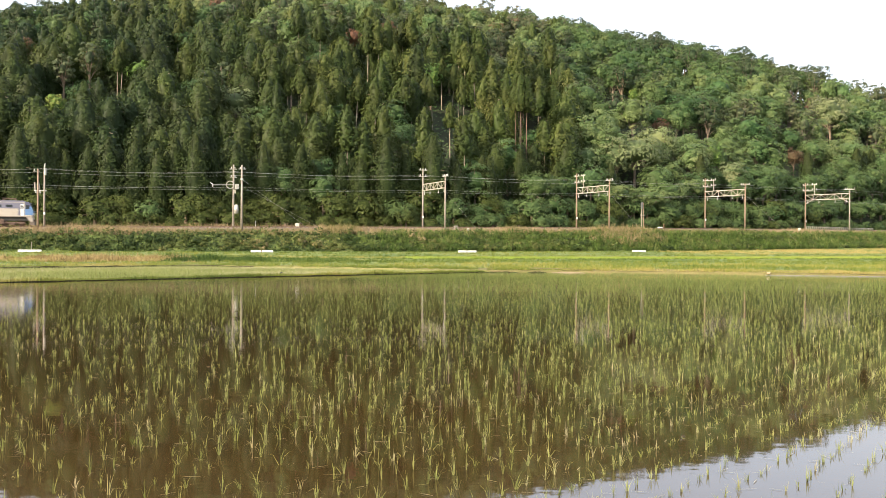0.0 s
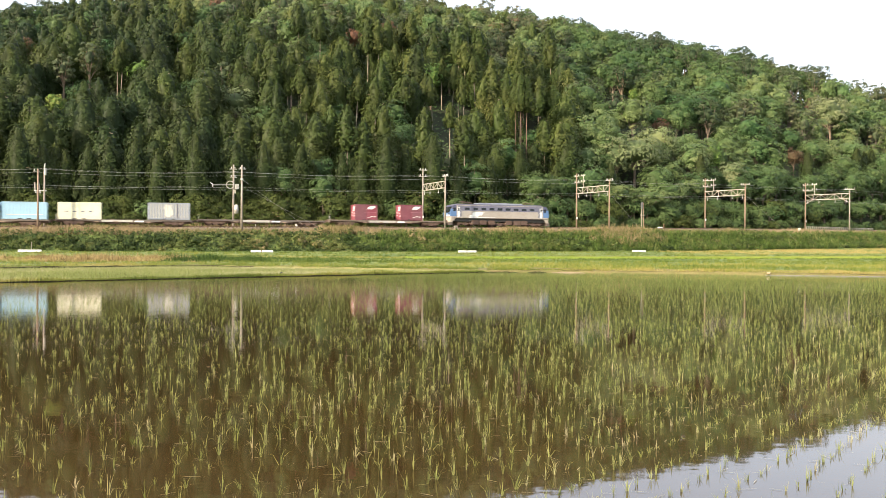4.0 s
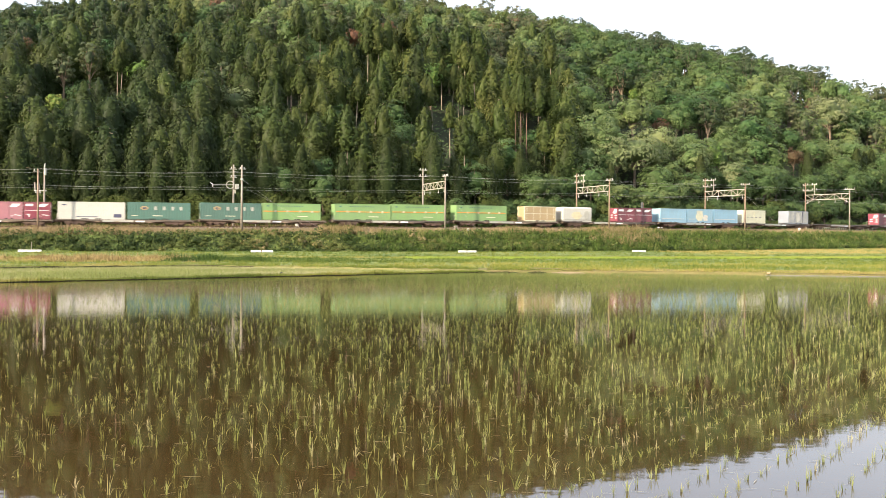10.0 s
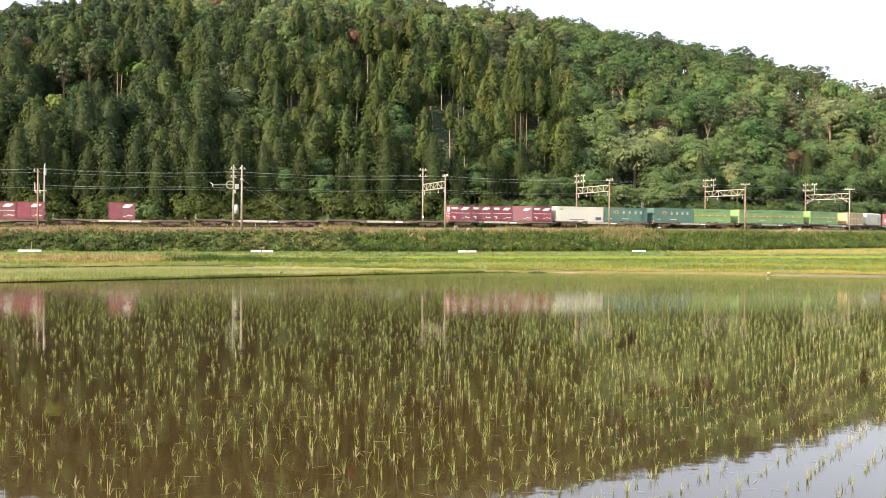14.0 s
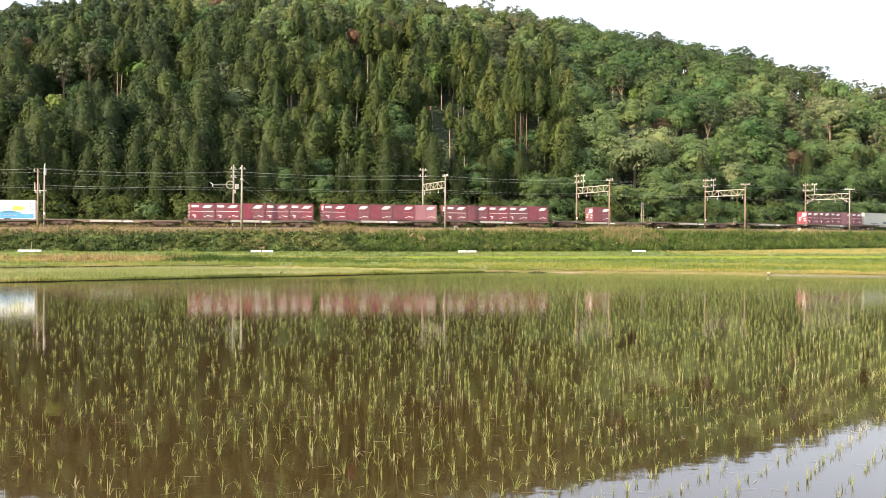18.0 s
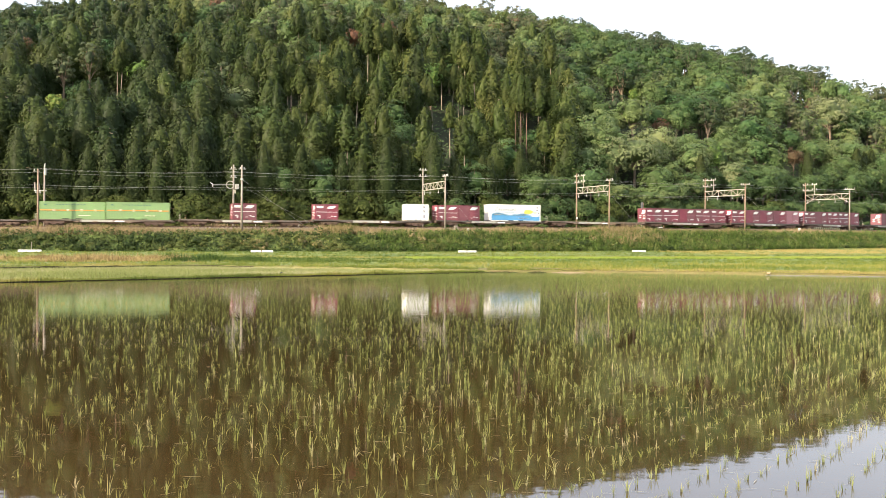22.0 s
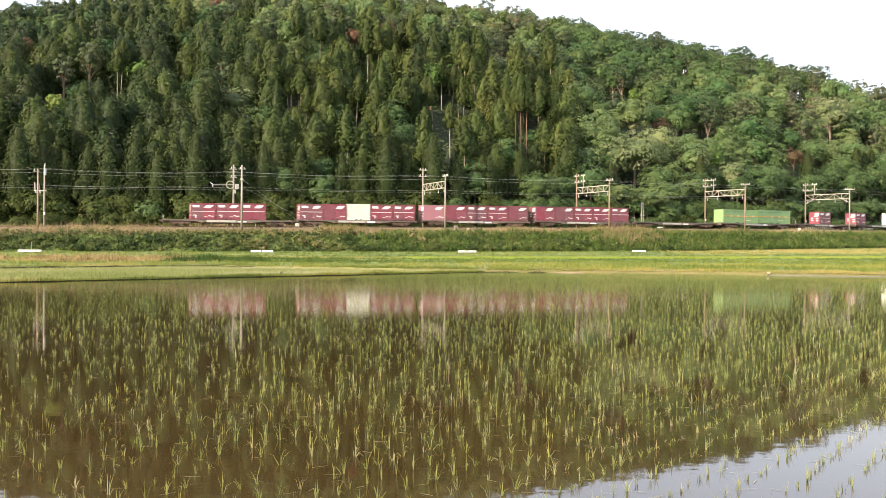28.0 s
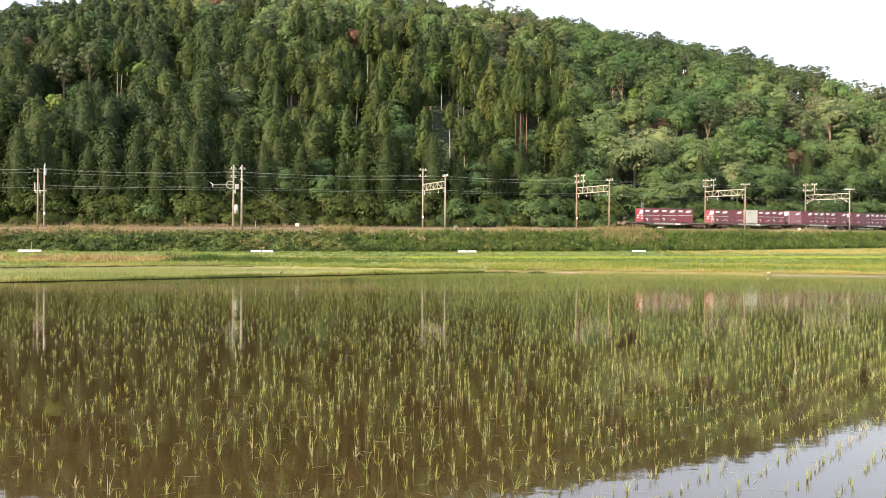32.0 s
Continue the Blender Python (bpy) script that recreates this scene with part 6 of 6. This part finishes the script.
def flat_wagon(wheels):
    """Container flat wagon with fish-bellied sills."""
    w = new("flat_wagon")
    tagged(w, "grey and rusty container flat wagon on two bogies", "flat wagon", "wagons of the freight train")
    out = [(-9.75, 0.98), (-9.75, 0.79), (-5.6, 0.77), (-3.6, 0.58), (3.6, 0.58), (5.6, 0.77), (9.75, 0.79), (9.75, 0.98)]
    for y in (-1.18, 1.08):
        part("side_sill", prism(bmesh.new(), out, y, y + 0.10), M_DECK, w)
    part("deck", boxes((-9.75, 9.75, -1.07, 1.07, 0.86, 0.96)), M_DARK, w)
    part("centre_sill", boxes((-9.6, 9.6, -0.2, 0.2, 0.5, 0.86)), M_DARK, w)
    for x in (-9.75, 9.65):
        part("end_beam", boxes((x, x + 0.10, -1.18, 1.18, 0.62, 1.02)), M_DECK, w)
    for x in (-9.4, 9.4):
        part("coupler", boxes((x - 0.75 if x < 0 else x, x if x < 0 else x + 0.75, -0.14, 0.14, 0.68, 0.92)), M_DARK, w)
    for x in (-8.2, -5.4, -2.6, 2.6, 5.4, 8.2):
        part("cross_bearer", boxes((x - 0.08, x + 0.08, -1.16, 1.16, 0.74, 0.86)), M_DARK, w)
    part("brake_box", boxes((-2.2, -0.7, -0.9, -0.3, 0.35, 0.75)), M_DARK, w)
    part("air_tank", tube(bmesh.new(), (0.6, -0.75, 0.58), (2.0, -0.75, 0.58), 0.2, 0.2, 12), M_DARK, w)
    part("handrail", tube(tube(tube(bmesh.new(), (-9.6, -1.1, 0.98), (-9.6, -1.1, 1.75), 0.02), (-9.6, -0.5, 0.98), (-9.6, -0.5, 1.75), 0.02), (-9.6, -1.1, 1.75), (-9.6, -0.5, 1.75), 0.02), M_STEEL, w)
    part("side_panel", boxes((-3.3, 1.1, -1.19, -1.18, 0.60, 0.92)), M_GREYWHITE, w, "dusty pale grey side panel")
    part("sign_plate", boxes((1.4, 2.7, -1.195, -1.18, 0.62, 0.84)), M_WHITE, w)
    lock = boxes((-0.14, 0.14, -0.06, 0.06, 0.0, 0.10), (-0.05, 0.05, -0.035, 0.035, 0.10, 0.16))
    lm = bpy.data.meshes.new("container_lock")
    lock.to_mesh(lm)
    lock.free()
    lm.materials.append(M_RUST)
    for x in (-9.3, -5.75, -5.5, -1.95, -1.7, 1.7, 1.95, 5.5, 5.75, 9.3):
        for y in (-1.12, 1.12):
            share("container_lock", lm, w, (x, y * 0.99, 0.90))
    for x in (-4.0, -1.3, 3.4):
        part("cable_box", boxes((x - 0.3, x + 0.3, -1.21, -1.185, 0.56, 0.70)), M_RUST, w)
    for x in (-7.1, 7.1):
        bogie(w, x, wheels)
    return w


def locomotive(wheels):
    """Six-axle electric locomotive in blue, slate and beige."""
    e = new("electric_locomotive")
    tagged(e, "blue and beige electric freight locomotive with slate upper band", "locomotive")
    W = 1.42
    side = [(-8.7, 1.34), (8.7, 1.34), (8.85, 2.15), (8.45, 3.3), (8.2, 3.5), (-8.2, 3.5), (-8.45, 3.3), (-8.85, 2.15)]
    part("body", prism(bmesh.new(), side, -W, W), M_BEIGE, e)
    part("upper_band", boxes((-7.55, 7.55, -W - 0.012, -W, 2.56, 3.42)), M_BAND, e)
    part("upper_band", boxes((-7.55, 7.55, W, W + 0.012, 2.56, 3.42)), M_BAND, e)
    for q in (-1, 1):
        cab = [(q * 7.75, 1.62), (q * 8.80, 1.62), (q * 8.87, 2.15), (q * 8.62, 2.85), (q * 7.75, 2.85)]
        part("cab_end", prism(bmesh.new(), cab, -W - 0.02, W + 0.02), M_CAB_BLUE, e, "greyish blue cab end")
        top = [(q * 7.75, 2.85), (q * 8.63, 2.85), (q * 8.46, 3.32), (q * 8.2, 3.52), (q * 7.75, 3.52)]
        part("cab_top", prism(bmesh.new(), top, -W - 0.018, W + 0.018), M_SLATE, e)
        part("windscreen", prism(bmesh.new(), [(q * 8.86, 2.25), (q * 8.90, 2.25), (q * 8.52, 3.25), (q * 8.48, 3.25)], -1.2, 1.2), M_GLASS, e, "dark windscreen")
        part("cab_door", boxes((min(q * 7.2, q * 7.6), max(q * 7.2, q * 7.6), -W - 0.03, -W, 1.55, 3.2)), M_WHITE, e, "white cab door")
        part("door_window", boxes((min(q * 7.28, q * 7.52), max(q * 7.28, q * 7.52), -W - 0.04, -W - 0.03, 2.5, 3.05)), M_GLASS, e)
        part("cab_pillar", boxes((min(q * 6.85, q * 7.18), max(q * 6.85, q * 7.18), -W - 0.025, -W, 1.6, 3.42)), M_BAND, e)
        part("cab_window", boxes((min(q * 7.85, q * 8.35), max(q * 7.85, q * 8.35), -W - 0.035, -W - 0.018, 2.5, 3.05)), M_GLASS, e)
        part("snowplough", boxes((min(q * 8.4, q * 9.0), max(q * 8.4, q * 9.0), -1.3, 1.3, 0.2, 0.75)), M_DECK, e, "dusty brown snowplough")
        part("cab_skirt", prism(bmesh.new(), [(q * 7.9, 1.36), (q * 8.72, 1.36), (q * 8.8, 0.7), (q * 8.45, 0.7)], -1.36, 1.36), M_BEIGE, e, "dusty beige skirt under the cab")
        part("coupler", boxes((min(q * 8.7, q * 9.25), max(q * 8.7, q * 9.25), -0.15, 0.15, 0.75, 1.0)), M_DARK, e)
        part("front_panel", boxes((min(q * 8.78, q * 8.88), max(q * 8.78, q * 8.88), -1.1, 0.3, 1.66, 1.9)), M_WHITE, e, "white painted panel")
        for y in (-0.95, 0.95):
            part("headlight", tube(bmesh.new(), (q * 8.8, y, 2.02), (q * 8.92, y, 2.02), 0.11, 0.13, 12), M_GLASS, e)
        part("handrail", tube(bmesh.new(), (q * 6.9, -W - 0.06, 1.4), (q * 6.9, -W - 0.06, 2.5), 0.025), M_STEEL, e)
    for i in range(9):
        x = -5.9 + i * 1.45
        part("side_window", boxes((x - 0.42, x + 0.42, -W - 0.03, -W - 0.012, 2.72, 3.1)), M_GLASS, e)
    part("emblem", slanted(-5.1, -3.3, 1.85, 2.4, 0.35, -W), M_WHITE, e, "white slanted emblem")
    part("emblem", slanted(-5.6, -4.0, 1.62, 1.86, 0.2, -W), M_WHITE, e, "white slanted emblem")
    part("painted_line", boxes((-5.6, -0.9, -W - 0.01, -W, 1.44, 1.53)), M_WHITE, e)
    part("roof", prism(bmesh.new(), [(-7.9, 3.5), (7.9, 3.5), (7.5, 3.72), (-7.5, 3.72)], -1.15, 1.15), M_BAND, e)
    for x, w, h in ((-2.6, 2.5, 0.22), (0.2, 2.8, 0.26), (3.0, 2.5, 0.22)):
        part("roof_box", box(bmesh.new(), x - w / 2, x + w / 2, -0.8, 0.8, 3.72, 3.72 + h, 0.04), M_SILVER, e)
    for x in (-5.6, 5.6):
        bm = tube(bmesh.new(), (x - 0.9, -0.5, 3.95), (x + 0.9, -0.5, 4.0), 0.035)
        tube(bm, (x - 0.9, 0.5, 3.95), (x + 0.9, 0.5, 4.0), 0.035)
        tube(bm, (x + 0.9, -0.5, 4.0), (x - 0.7, 0, 4.12), 0.03)
        tube(bm, (x + 0.9, 0.5, 4.0), (x - 0.7, 0, 4.12), 0.03)
        tube(bm, (x - 0.7, -0.9, 4.16), (x - 0.7, 0.9, 4.16), 0.035)
        for a in (-0.8, 0.8):
            for y in (-0.5, 0.5):
                tube(bm, (x + a, y, 3.7), (x + a, y, 3.96), 0.07)
        part("pantograph", bm, M_DARK, e)
    part("underframe", boxes((-8.3, 8.3, -1.2, 1.2, 0.82, 1.34)), M_BLACK, e)
    part("lower_sill", boxes((-8.5, 8.5, -W - 0.008, -W, 1.342, 1.42)), M_DECK, e)
    for x in (-4.4, -3.0, -1.5, 1.6, 3.1, 4.4):
        part("equipment_box", box(bmesh.new(), x - 0.6, x + 0.6, -1.25, 1.25, 0.35, 1.05, 0.03), M_DARK, e)
    for x in (-6.1, 0.0, 6.1):
        bogie(e, x, wheels, 1.15)
    for ch in e.children:               # full length of 18.2 m
        if ch.name.startswith("bogie"):
            ch.location.x *= 1.03
        else:
            for v in ch.data.vertices:
                v.co.x *= 1.03
    return e


# for each wagon from the front: model and place of its boxes, metres before the wagon's middle
LOADS = [
    "q-3.78 q3.78", "", "s6.35 y-6.35", "b6.35 m0 b-6.35", "k7.16 r3.38 o-6.75", "a6.20 g-4.75", "g4.40 g-4.83", "g4.35 t-4.90",
    "t4.75 h-4.80", "r7.56 p3.78 r0 r-3.78 r-7.56", "", "", "q0", "q7.56 r3.78 r0 q-3.78 r-7.56", "p7.56 q3.78 q0 q-3.78 r-7.56",
    "r7.56 r3.78 q0 r-3.78 r-7.56", "", "n4.75 q-3.78 r-7.56", "w7.56 r-7.56", "r0", "g4.70 g-4.55", "", "k7.56 r3.78 r0 q-3.78 q-7.56",
    "q7.56 r3.78 r0 q-3.78 p-7.56", "r7.56 r3.78 c0 q-3.78 r-7.56", "k3.78 r0 r-3.78"]
REAR, PITCH = -7.9, 20.23
SHIFT_K = (0, 3, 5, 6, 7, 8, 9, 13, 15, 20, 25)
SHIFT = (1.12, 1.10, 1.0, 0.90, 0.55, 0.50, 0.85, 0.75, 0.35, -0.05, -0.48)
RUN_T = (0, 1, 2, 3, 4, 6, 8, 10, 12, 14)
RUN_FIX = (-0.95, -0.92, -0.88, -0.62, -0.42, -0.02, 0.18, 0.42, 0.20, 0.0)
TIMES = [float(t) for t in range(33)]


def run(t):
    """How far the train has come by t seconds: it slows a little."""
    return 20.326685 * t - 0.008163 * t * t + float(np.interp(t, RUN_T, RUN_FIX))


RIDES = []


def train():
    models()
    wheels = wheel_mesh()
    RIDES.append((locomotive(wheels), 2.55, 0.0))
    first = flat_wagon(wheels)
    used = set()
    for k, load in enumerate(LOADS):
        mid = REAR - PITCH * (k + 0.5) + float(np.interp(k, SHIFT_K, SHIFT))
        w = first if k == 0 else copy_thing(first, Matrix.Identity(4))
        RIDES.append((w, mid, 0.0))
        for item in load.split():
            key, off = item[0], float(item[1:])
            box_ = MODELS[key] if key not in used else copy_thing(MODELS[key], Matrix.Identity(4))
            used.add(key)
            RIDES.append((box_, mid + off, 1.0))


train()


def motions():
    for thing, u, dz in RIDES:
        walk(thing, [(t, track_pose(u + run(t), 0.0, dz)) for t in TIMES])


motions()
